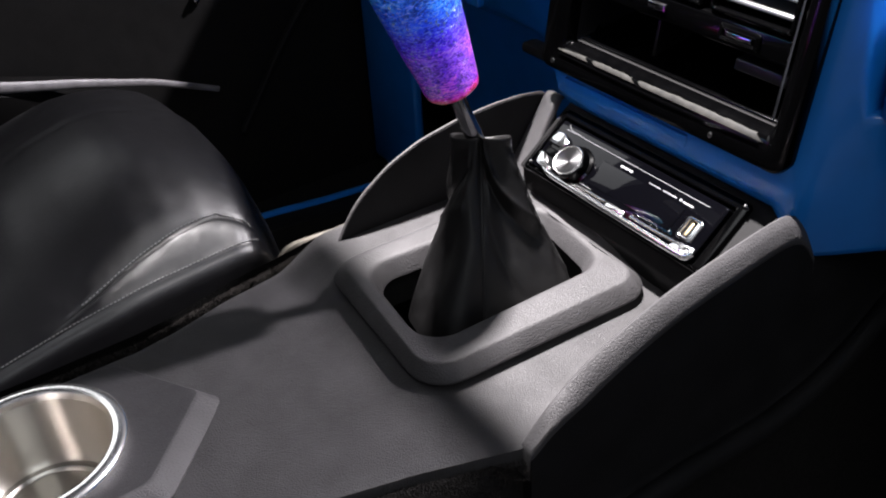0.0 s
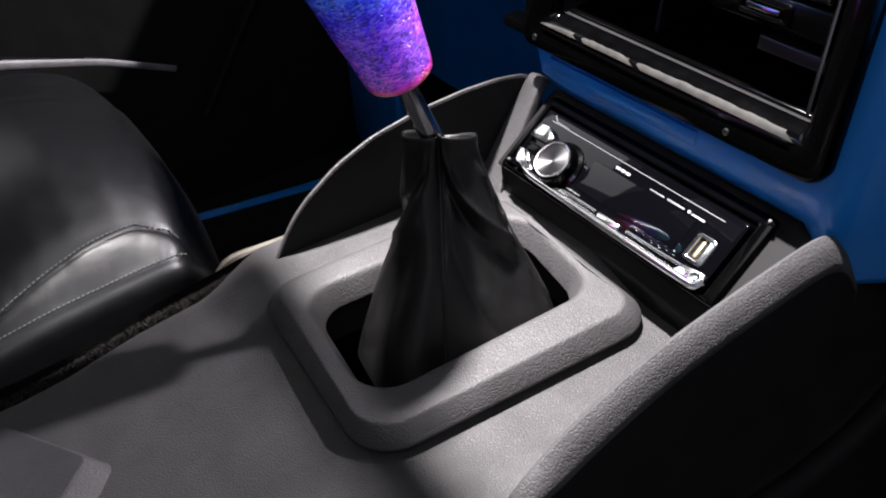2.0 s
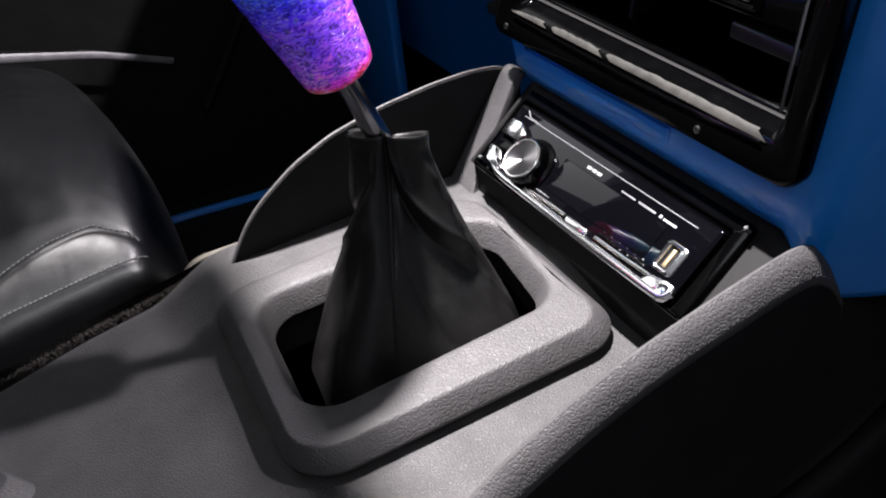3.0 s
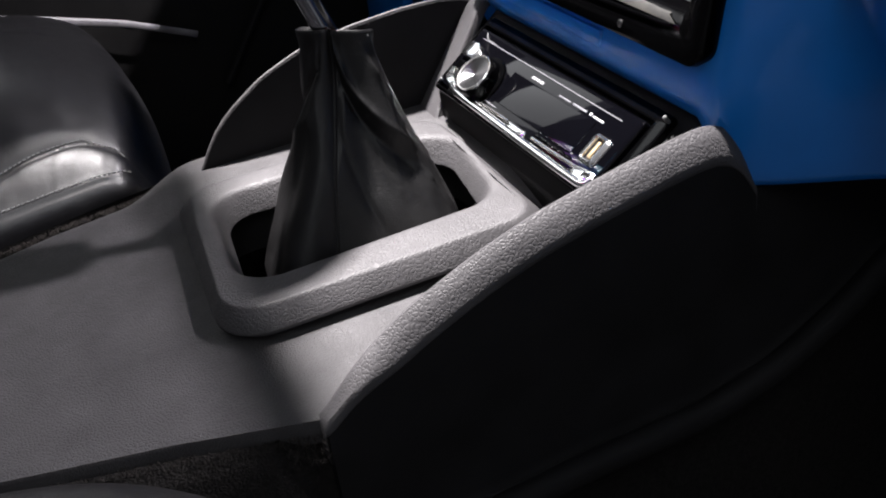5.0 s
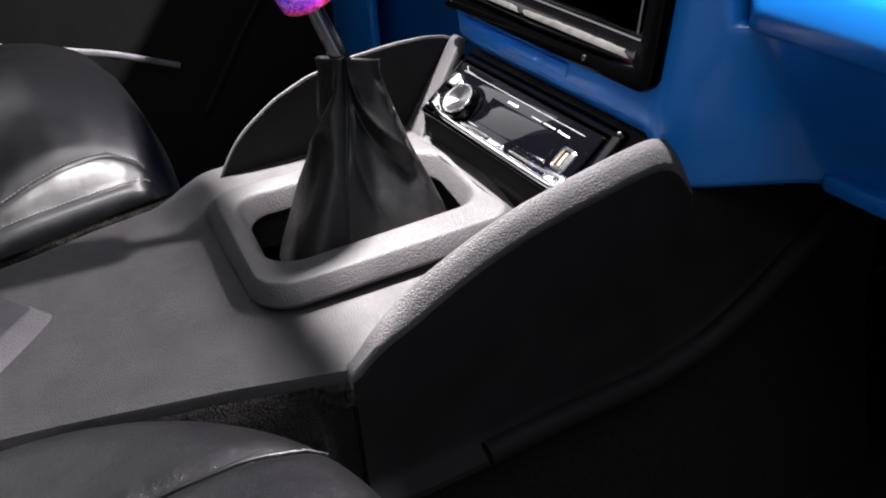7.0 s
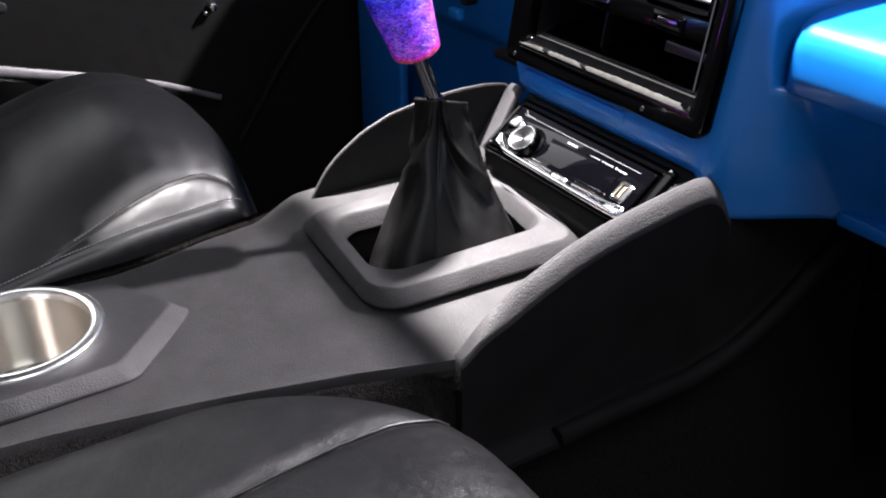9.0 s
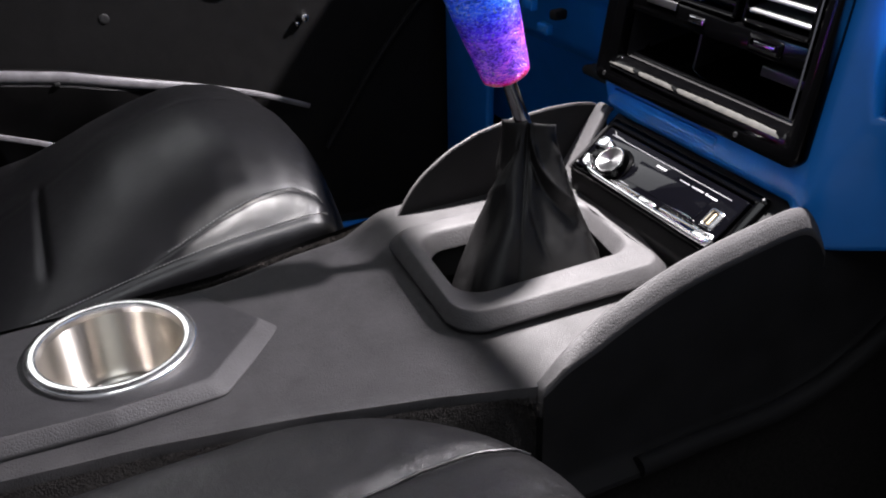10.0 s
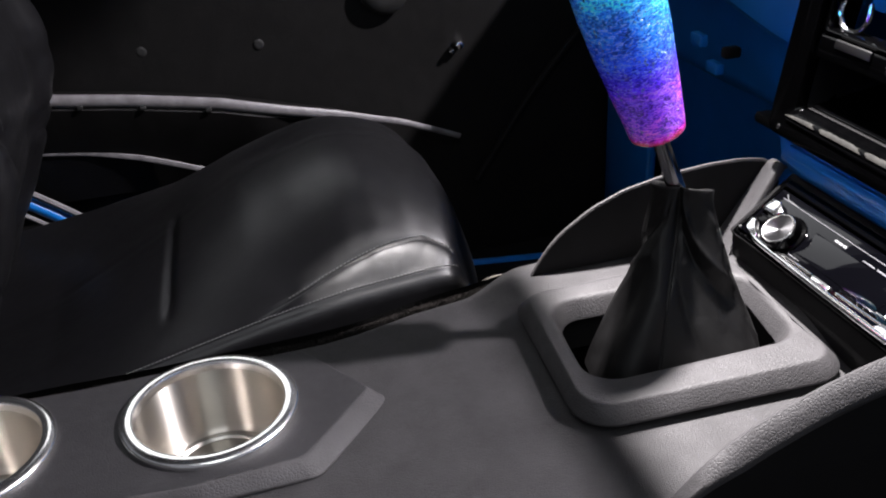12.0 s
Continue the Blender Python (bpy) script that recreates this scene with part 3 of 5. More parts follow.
def build_radio():
    part("mounting_frame", *frame_ring((-0.105, 0.101, -0.0065, 0.0580), (-0.0965, 0.0945, -0.0035, 0.0490), 0.003, 0.002, 0.0035, 0.0075, face_at, 0.0015), GLOSSBLACK, radio, "gloss black mounting frame")
    face = part("faceplate", *box(-0.0940, 0.0925, -0.002, 0.0465, -0.004, 0.0095, 0.0022, face_at), DISPLAY, radio, "gloss black faceplate")
    part("display", *box(-0.030, 0.062, 0.0085, 0.0315, 0.0093, 0.0101, 0.0006, face_at), DISPLAY, radio, "dark unlit display")
    part("trim_line", *box(-0.084, 0.078, 0.0393, 0.0399, 0.0092, 0.0100, 0.0002, face_at), GREYMARK, radio, "thin silver line")
    # chrome rail along the lower edge, with a swept end on each side
    rail = [face_at(u, v, 0.0105) for u, v in ((-0.090, 0.010), (-0.084, 0.0035), (-0.072, -0.0010), (-0.05, -0.0020), (0.0, -0.0025), (0.05, -0.0028), (0.078, -0.0028), (0.088, -0.0020), (0.0915, 0.003))]
    part("chrome_rail", *tube(spline(rail, 40), lambda t: 0.0007 + 0.0020 * smooth_step(0.05, 0.35, t), 10), CHROME, radio, "bright chrome lower rail")
    rail = [face_at(u, v, 0.0102) for u, v in ((-0.068, -0.001), (-0.03, 0.0018), (-0.002, 0.0024))]
    part("chrome_rail", *tube(spline(rail, 12), 0.0012, 6), SATINSTEEL, radio)
    rail = [face_at(u, v, 0.0102) for u, v in ((0.027, 0.0024), (0.05, 0.0028), (0.073, 0.0036))]
    part("chrome_rail", *tube(spline(rail, 12), 0.0012, 6), SATINSTEEL, radio)
    # rotary knob
    def knob_at(r, a, w):
        return face_at(-0.0520 + r * math.cos(a), 0.0145 + r * math.sin(a), w)
    def turned(profile, seg=40, ridges=0.0, capped=True):
        loops = [[knob_at(r * (1 + ridges * (k % 2)), 2 * math.pi * k / seg, w) for k in range(seg)] for r, w in profile]
        return loft(loops, False, capped)
    knob = part("volume_knob", *turned([(0.0190, 0.009), (0.0185, 0.0108), (0.0158, 0.0116), (0.0150, 0.0185), (0.0138, 0.0196)], 64, 0.014, False), GLOSSBLACK, radio, "ribbed black rotary knob")
    part("knob_ring", *turned([(0.0139, 0.0180), (0.0139, 0.0199), (0.0133, 0.0206), (0.0126, 0.0204), (0.0121, 0.0192)], capped=False), SATINSTEEL, knob, "chrome ring")
    part("knob_cap", *turned([(0.0124, 0.0190), (0.0121, 0.0197)] + [(0.0119 - 0.00052 * k, 0.0195 - 0.00008 * k + 0.00020 * (k % 2)) for k in range(22)], 48), SPUNSTEEL, knob, "spun dark metal cap", creased=4)
    # buttons and ports
    def slab(points, w0, w1, r=0.0012):
        """A small raised plate with a softened rim, from its outline on the face."""
        inner = [(u + (sum(p[0] for p in points) / len(points) - u) * 0.10, v + (sum(p[1] for p in points) / len(points) - v) * 0.10) for u, v in points]
        return loft([[face_at(u, v, w0) for u, v in round_poly(points, r, 3)], [face_at(u, v, w1 - 0.0006) for u, v in round_poly(points, r, 3)], [face_at(u, v, w1) for u, v in round_poly(inner, r * 0.8, 3)]], False, True)
    part("source_button", *slab([(-0.0905, 0.0220), (-0.0725, 0.0225), (-0.0690, 0.0290), (-0.0790, 0.0345), (-0.0890, 0.0335)], 0.008, 0.0135), CHROME, radio, "bright chrome button")
    part("corner_piece", *slab([(-0.0930, 0.0115), (-0.0870, 0.0020), (-0.0740, -0.0015), (-0.0700, 0.0015), (-0.0800, 0.0060), (-0.0870, 0.0120)], 0.008, 0.0122), CHROME, radio, "pointed chrome corner piece")
    part("corner_piece", *slab([(0.0700, -0.0012), (0.0745, 0.0050), (0.0905, 0.0068), (0.0932, 0.0000), (0.0890, -0.0045), (0.0730, -0.0040)], 0.008, 0.0120), CHROME, radio, "chrome corner piece round the socket")
    part("silver_line", *tube([face_at(u, v, 0.0097) for u, v in ((-0.0840, 0.0440), (-0.0790, 0.0405), (-0.0660, 0.0400))], 0.0005, 6), SILVER, radio)
    part("eject_button", *box(-0.0890, -0.0705, 0.0115, 0.0195, 0.008, 0.0112, 0.0015, face_at), GLOSSBLACK, radio)
    part("mute_button", *box(0.0010, 0.0215, -0.0018, 0.0036, 0.009, 0.0128, 0.0016, face_at), CHROME, radio, "bright silver bar button")
    for k in range(6):
        u = 0.0270 + k * 0.0066
        part("preset_button", *box(u, u + 0.0058, 0.0045, 0.0070, 0.0088, 0.0106, 0.0008, face_at), GLOSSBLACK, radio)
        part("preset_mark", *box(u + 0.0022, u + 0.0034, 0.0083, 0.0093, 0.0093, 0.0099, 0.0002, face_at), GREYMARK, radio)
    for u0, u1, v0, v1, m in ((-0.0135, -0.0092, 0.0338, 0.0372, WHITEMARK), (-0.0088, -0.0045, 0.0338, 0.0372, WHITEMARK), (-0.0041, 0.0002, 0.0338, 0.0372, WHITEMARK), (0.019, 0.032, 0.0336, 0.0354, GREYMARK), (0.034, 0.049, 0.0334, 0.0358, GREYMARK), (0.0515, 0.0540, 0.0330, 0.0366, WHITEMARK), (0.0550, 0.0660, 0.0332, 0.0356, WHITEMARK),
                                 (-0.033, -0.0305, 0.0052, 0.0072, GREYMARK), (-0.028, -0.0262, 0.0052, 0.0072, GREYMARK), (0.040, 0.056, 0.0058, 0.0070, GREYMARK), (-0.036, -0.022, 0.0058, 0.0066, GREYMARK)):
        part("print_bar", *box(u0 + 0.0012, u1 + 0.0008, v0 - 0.001 + (v1 - v0) * 0.22, v1 - 0.001 - (v1 - v0) * 0.22, 0.0093, 0.0099, 0.0002, face_at), m, radio)
    usb = part("usb_port", *frame_ring((0.0690, 0.0840, 0.0080, 0.0270), (0.0727, 0.0803, 0.0107, 0.0243), 0.003, 0.0012, 0.0112, 0.0124, face_at, 0.0008), CHROME, radio, "chrome-rimmed port")
    part("port_tongue", *box(0.0752, 0.0776, 0.0120, 0.0230, -0.004, 0.0112, 0.0004, face_at), BRASS, usb, "worn brass contacts")
    part("port_shadow", *box(0.0717, 0.0813, 0.0097, 0.0253, 0.0093, 0.0098, 0.0002, face_at), BLACKPANEL, usb)
    aux = [[face_at(0.0865 + r * math.cos(a * math.pi / 10), 0.0015 + r * math.sin(a * math.pi / 10), w) for a in range(20)] for r, w in ((0.0040, 0.009), (0.0040, 0.0122), (0.0032, 0.0130), (0.0018, 0.0125), (0.0014, 0.006))]
    part("aux_socket", *loft(aux, False, True), CHROME, radio, "round chrome socket")
    for u, v in ((-0.0962, 0.000), (0.0995, 0.0535)):
        dot = [[face_at(u + r * math.cos(a * math.pi / 5), v + r * math.sin(a * math.pi / 5), w) for a in range(10)] for r, w in ((0.0012, 0.003), (0.0012, 0.0085), (0.0006, 0.0090))]
        part("release_pin", *loft(dot, False, True), SILVER, radio)


build_radio()

# ---- gear lever ----
lever = thing("gear_lever", (-0.05, 0.05, 0.27), "gear lever with a black leather boot and a glitter resin knob", "gear lever")


SEAMS = (-0.62, 0.95, 2.52, 4.09)


CREASES = ((-2.30, 0.58, -1.05, 0.88, -0.0050, 0.040), (-2.20, 0.50, -1.10, 0.70, 0.0030, 0.05), (-0.45, 0.93, 0.55, 0.55, 0.0040, 0.030), (-0.40, 0.82, 0.45, 0.46, -0.0045, 0.050), (0.50, 0.85, 0.62, 0.25, 0.0035, 0.030), (-0.50, 0.60, -0.10, 0.20, -0.0020, 0.05))


def build_boot():
    seg, rows = 200, 64
    base = round_poly([(-0.064, -0.016), (0.018, -0.030), (0.0295, 0.116), (-0.076, 0.114)], 0.022, 9)
    rim = [(Vector(p)) for p in base]
    total = [0]
    for i in range(len(rim)):
        total.append(total[-1] + (rim[(i + 1) % len(rim)] - rim[i]).length)
    def rim_at(s):
        d = s * total[-1]
        for i in range(len(rim)):
            if d <= total[i + 1]:
                return rim[i].lerp(rim[(i + 1) % len(rim)], (d - total[i]) / (total[i + 1] - total[i]))
        return rim[0]
    cx, cy = -0.0490, 0.0605
    loops = []
    for r in range(rows + 1):
        t = r / rows
        z = 0.280 + (0.421 - 0.280) * t
        shrink = 1 - (0.6 * smooth_step(-0.10, 1.02, t) ** 0.86 + 0.4 * t)
        shrink = shrink * 0.94 + 0.0
        loop = []
        for k in range(seg):
            b = rim_at(k / seg)
            ang = math.atan2(b.y - cy, b.x - cx)
            turn = ang - 0.93
            ctop = 1 / math.hypot(math.cos(turn) / 0.0236, math.sin(turn) / 0.0128)
            top = Vector((cx + ctop * math.cos(ang), cy + ctop * math.sin(ang)))
            p = top.lerp(b, shrink)
            out = Vector((math.cos(ang), math.sin(ang)))
            lean = math.sin(math.pi * min(1, t * 1.02))
            band = smooth_step(0.15, 0.55, t) * smooth_step(1.0, 0.86, t)
            fold = 0.0052 * (1 - abs(math.sin(2.0 * ang + 0.3 + 2.2 * t)) * 1.6) + 0.0030 * (1 - abs(math.sin(3.5 * ang - 3.2 * t + 0.5)) * 1.7)
            soft = 0.0040 * noise.noise((2.0 * math.cos(ang), 2.0 * math.sin(ang), t * 3.2))
            p = p + out * (fold * band * 0.4 + soft * lean)
            # creases: (angle, height) to (angle, height), how far out, how wide
            for a0, t0, a1, t1, high, wide in CREASES:
                s = max(0.0, min(1.0, (ang - a0) / (a1 - a0)))
                gap = math.hypot((ang - a0 - s * (a1 - a0)) * 0.6, (t - t0 - s * (t1 - t0)) * 1.0)
                p = p + out * high * math.exp(-gap / wide)
            # sewn ridges at the four corners of the panels
            for sa in SEAMS:
                d = (ang - sa + math.pi) % (2 * math.pi) - math.pi
                p = p - out * (0.0022 + 0.0016 * smooth_step(0.45, 0.95, t)) * math.exp(-abs(d) / (0.05 + 0.07 * t))
            flare = 0.0012 * smooth_step(0.94, 1.0, t)
            p = p + out * flare
            zz = z + 0.0012 * smooth_step(0.9, 1.0, t) * math.sin(2 * ang + 0.3)
            # the gathered top dips away behind the shaft
            zz += 0.0065 * smooth_step(0.80, 1.0, t) * math.cos(ang + 0.80)
            loop.append((p.x, p.y, zz))
        loops.append(loop)
    rim_top = loops[-1]
    for d, dz in ((0.965, 0.0004), (0.92, -0.0022), (0.76, -0.0100), (0.42, -0.0150)):
        loops.append([(cx + (x - cx) * d, cy + (y - cy) * d, z + dz) for x, y, z in rim_top])
    boot = part("boot", *loft(loops, False, True), BOOTLEATHER, lever, "soft folded black leather boot", creased=180)
    # seams: a doubled strip of leather down each corner
    for sa in SEAMS:
        pts = []
        for r in range(1, rows, 2):
            best = min(loops[r], key=lambda q: abs((math.atan2(q[1] - cy, q[0] - cx) - sa + math.pi) % (2 * math.pi) - math.pi))
            pts.append(best)
        part("seam", *tube(pts, 0.0013, 6), BOOTLEATHER, boot)


build_boot()
AXIS_FOOT, AXIS_HEAD = Vector((-0.0475, 0.0600, 0.408)), Vector((-0.0515, 0.0395, 0.466))
AXIS = (Vector((-0.0535, 0.0045, 0.567)) - AXIS_HEAD).normalized()


def build_shaft_and_knob():
    pts = [AXIS_FOOT.lerp(AXIS_HEAD, k / 6) for k in range(7)]
    part("shaft", *tube(pts, lambda t: 0.0072 - 0.0012 * t, 16), DARKCHROME, lever, "smoked chrome shaft")
    turn = AXIS.to_track_quat("Z", "Y").to_matrix()
    prof = [(0.0100, 0.0), (0.0185, 0.0003), (0.0200, 0.0018), (0.0207, 0.006), (0.0222, 0.020), (0.0246, 0.040), (0.0268, 0.060), (0.0287, 0.080), (0.0300, 0.100), (0.0306, 0.125), (0.0300, 0.150), (0.0270, 0.168), (0.020, 0.180), (0.010, 0.185)]
    loops = []
    for r, z in prof:
        loops.append([(r * math.cos(2 * math.pi * k / 64), r * math.sin(2 * math.pi * k / 64), z) for k in range(64)])
    v, f = loft(loops, True, True)
    me = bpy.data.meshes.new("knob")
    me.from_pydata(v, [], f)
    for p in me.polygons:
        p.use_smooth = True
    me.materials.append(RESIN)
    knob = new("knob", me)
    knob.parent = lever
    knob.matrix_local = Matrix.Translation(AXIS_HEAD - world_base(lever)) @ turn.to_4x4()
    knob["label"] = "crackled glitter resin knob fading from red through purple to blue"


build_shaft_and_knob()

# ---- cup holders ----
tray = thing("cup_holder_tray", (-0.045, -0.35, 0.296), "charcoal vinyl cup holder tray with sloping sides on the console", "cup holder tray")


def build_tray():
    top = [(-0.118, -0.640), (0.004, -0.640), (0.0285, -0.315), (0.0195, -0.2430), (-0.0465, -0.1865), (-0.1060, -0.2275), (-0.1035, -0.400)]
    base = [(-0.122, -0.644), (0.016, -0.644), (0.0355, -0.315), (0.0325, -0.2360), (-0.0350, -0.1755), (-0.1110, -0.2255), (-0.1075, -0.400)]
    radii = [0.01, 0.01, 0.06, 0.016, 0.006, 0.006, 0.06]

    def top_z(y):
        """The nose of the tray dips towards the gear lever."""
        return lerp_table([(-0.34, 0.3146), (-0.30, 0.3134), (-0.24, 0.3090), (-0.185, 0.3035)], y)

    def loop(f, z, r):
        q = [(a + (c - a) * f, b + (d - b) * f) for (a, b), (c, d) in zip(top, base)]
        return [(x, y, 0.2965 + (z - 0.2965) * (top_z(y) - 0.2965) / 0.0181) for x, y in round_poly(q, [k * r for k in radii], 6)]
    loops = [loop(0.86, 0.2965, 1.0), loop(0.86, 0.3020, 1.0), loop(0.99, 0.3024, 1.0), loop(1.00, 0.3032, 1.0), loop(0.98, 0.3046, 1.0), loop(0.94, 0.3054, 1.0), loop(0.12, 0.3131, 1.0), loop(0.04, 0.3140, 1.0), loop(-0.05, 0.3145, 1.0), loop(-0.14, 0.3146, 1.0)]
    v, f = loft(loops)
    part("bevel", v, f, GRAIN, tray, "grained bevelled edge")
    # top face with round cut-outs: rings of quads from each cup to its half of the outline
    outline = [Vector((x, y, 0.3146)) for x, y, z in loop(-0.14, 0.3146, 1.0)]
    split = -0.388
    crossings = [p.x + (q.x - p.x) * (split - p.y) / (q.y - p.y) for p, q in zip(outline, outline[1:] + outline[:1]) if (p.y - split) * (q.y - split) < 0]
    pieces = []
    for (cx, cy), upper in zip(CUPS, (True, False)):
        rows = [[], [], []]

        def at(d, r):
            return (cx + d.x * r, cy + d.y * r, top_z(cy + d.y * r))
        turns = sorted([2 * math.pi * k / 72 for k in range(72)] + [math.atan2(p.y - cy, p.x - cx) % (2 * math.pi) for p in outline] + [math.atan2(split - cy, sx - cx) % (2 * math.pi) for sx in crossings])
        for a in turns:
            d = Vector((math.cos(a), math.sin(a), 0))
            best = 9
            for i in range(len(outline)):
                p, q = outline[i], outline[(i + 1) % len(outline)]
                e = q - p
                den = d.x * e.y - d.y * e.x
                if abs(den) < 1e-9:
                    continue
                w = Vector((p.x - cx, p.y - cy, 0))
                t = (w.x * e.y - w.y * e.x) / den
                s = (w.x * d.y - w.y * d.x) / den
                if t > 0 and -1e-6 <= s <= 1 + 1e-6:
                    best = min(best, t)
            if (upper and d.y < 0) or (not upper and d.y > 0):
                t = (split - cy) / d.y
                best = min(best, t)
            rows[0].append((cx + d.x * 0.053, cy + d.y * 0.053, top_z(cy + d.y * 0.053)))
            rows[1].append(tuple(at(d, (0.053 + best) / 2)))
            rows[2].append(tuple(at(d, best)))
        pieces.append(loft(rows))
    part("tray_top", *joined(*pieces), TRAYTOP, tray, "finely grained flat top")


build_tray()


def build_cup(at, label):
    x, y = at
    cup = thing("cup_holder", (x, y, 0.316), label, "cup holder", "steel cup holders")
    part("flange", *lathe([(0.0525, -0.0070), (0.0612, -0.0070), (0.0622, 0.0002), (0.0620, 0.0016), (0.0606, 0.0032), (0.0575, 0.0041), (0.0550, 0.0042), (0.0530, 0.0036), (0.0521, 0.0020), (0.0517, -0.003)], 96, (x, y, 0.316), False), SATINSTEEL, cup, "polished steel rim")
    part("cup_wall", *lathe([(0.0518, -0.002), (0.0512, -0.010), (0.0502, -0.026), (0.0492, -0.044), (0.0485, -0.0525), (0.0474, -0.0560), (0.0455, -0.0575)], 96, (x, y, 0.316), False), STEEL, cup, "brushed steel inside")
    part("cup_floor", *lathe([(0.0455, -0.0575), (0.0430, -0.0577), (0.0415, -0.0560), (0.0395, -0.0556), (0.0380, -0.0566), (0.0370, -0.0580), (0.0200, -0.0584), (0.0050, -0.0584)], 72, (x, y, 0.316)), FLOORSTEEL, cup, "turned steel floor")
    return cup


build_cup(CUPS[0], "polished steel cup holder, empty, set into the tray")
build_cup(CUPS[1], "polished steel cup holder, empty, behind its twin")

# ---- far seat ----
far_seat = thing("car_chair", (-0.40, -0.30, 0.0), "black leather bucket seat with stitched edges, beside the far door", "car seat")
CUSHION_MID = [(-0.52, 0.203), (-0.45, 0.224), (-0.34, 0.278), (-0.25, 0.3285), (-0.20, 0.349), (-0.165, 0.3595), (-0.138, 0.3600), (-0.108, 0.3515), (-0.086, 0.3405), (-0.069, 0.3305), (-0.057, 0.3205), (-0.046, 0.303), (-0.038, 0.262)]
CUSHION_EDGE = [(-0.52, 0.228), (-0.42, 0.242), (-0.35, 0.256), (-0.25, 0.276), (-0.17, 0.289), (-0.120, 0.2935), (-0.088, 0.296), (-0.071, 0.293), (-0.060, 0.280), (-0.054, 0.255), (-0.046, 0.235), (-0.038, 0.205)]


LENS = [(-0.262, 0.004), (-0.228, 0.012), (-0.190, 0.020), (-0.125, 0.029), (-0.096, 0.031), (-0.075, 0.021), (-0.065, 0.008)]


def seat_top(x, y, x0, x1):
    """Height of the far cushion: a padded edge panel, a stitched line, then the rising middle."""
    m, e = smooth_table(CUSHION_MID, y), smooth_table(CUSHION_EDGE, y)
    d = abs(x - x0)
    inset = max(0.004, smooth_table(LENS, y))
    pad = smooth_step(0.004, 0.016, inset)
    flat = 0.55 * inset
    u = (d - 0.55 * flat * math.tanh(d / flat)) / (abs(x1 - x0) - 0.55 * flat)
    far = -0.10 - 0.25 * smooth_step(-0.30, -0.48, y)
    if u < CREST:
        bulge = 1 - (1 - u / CREST) ** (2.1 + 2.2 * smooth_step(-0.24, -0.10, y))
    else:
        bulge = 1 + far * smooth_step(CREST, 0.68, u) - (1 + far) * max(0.0, (u - 0.68) / 0.32) ** 2.2
    puff = 0.0032 * max(0.0, math.sin(math.pi * min(1.0, d / inset))) * pad
    puff -= 0.0014 * math.exp(-((d - inset) / 0.0022) ** 2) * pad
    puff -= 0.0016 * math.exp(-((u - CREST) / 0.008) ** 2) * smooth_step(-0.06, -0.12, y)
    return e + (m - e) * bulge + puff


SEAT_X0, SEAT_X1 = -0.212, -0.600
CREST = 0.545    # where the top meets the far side panel


def seat_edges(y):
    pinch = 0.019 * smooth_step(-0.092, -0.046, y) ** 2
    return SEAT_X0 - pinch + 0.010 * smooth_step(-0.2, -0.5, y), SEAT_X1 + pinch


def seat_point(d, y, lift=0.0):
    """A place on the far cushion, d metres in from its console-side seam; the middle of the front swells forward."""
    a, b = seat_edges(y)
    u = d / (a - b)
    swell = 0.0097 * (1 - abs(2 * u - 1) ** 2.4) * smooth_step(-0.24, -0.06, y)
    return (a - d, y + swell, seat_top(a - d, y, a, b) + lift)


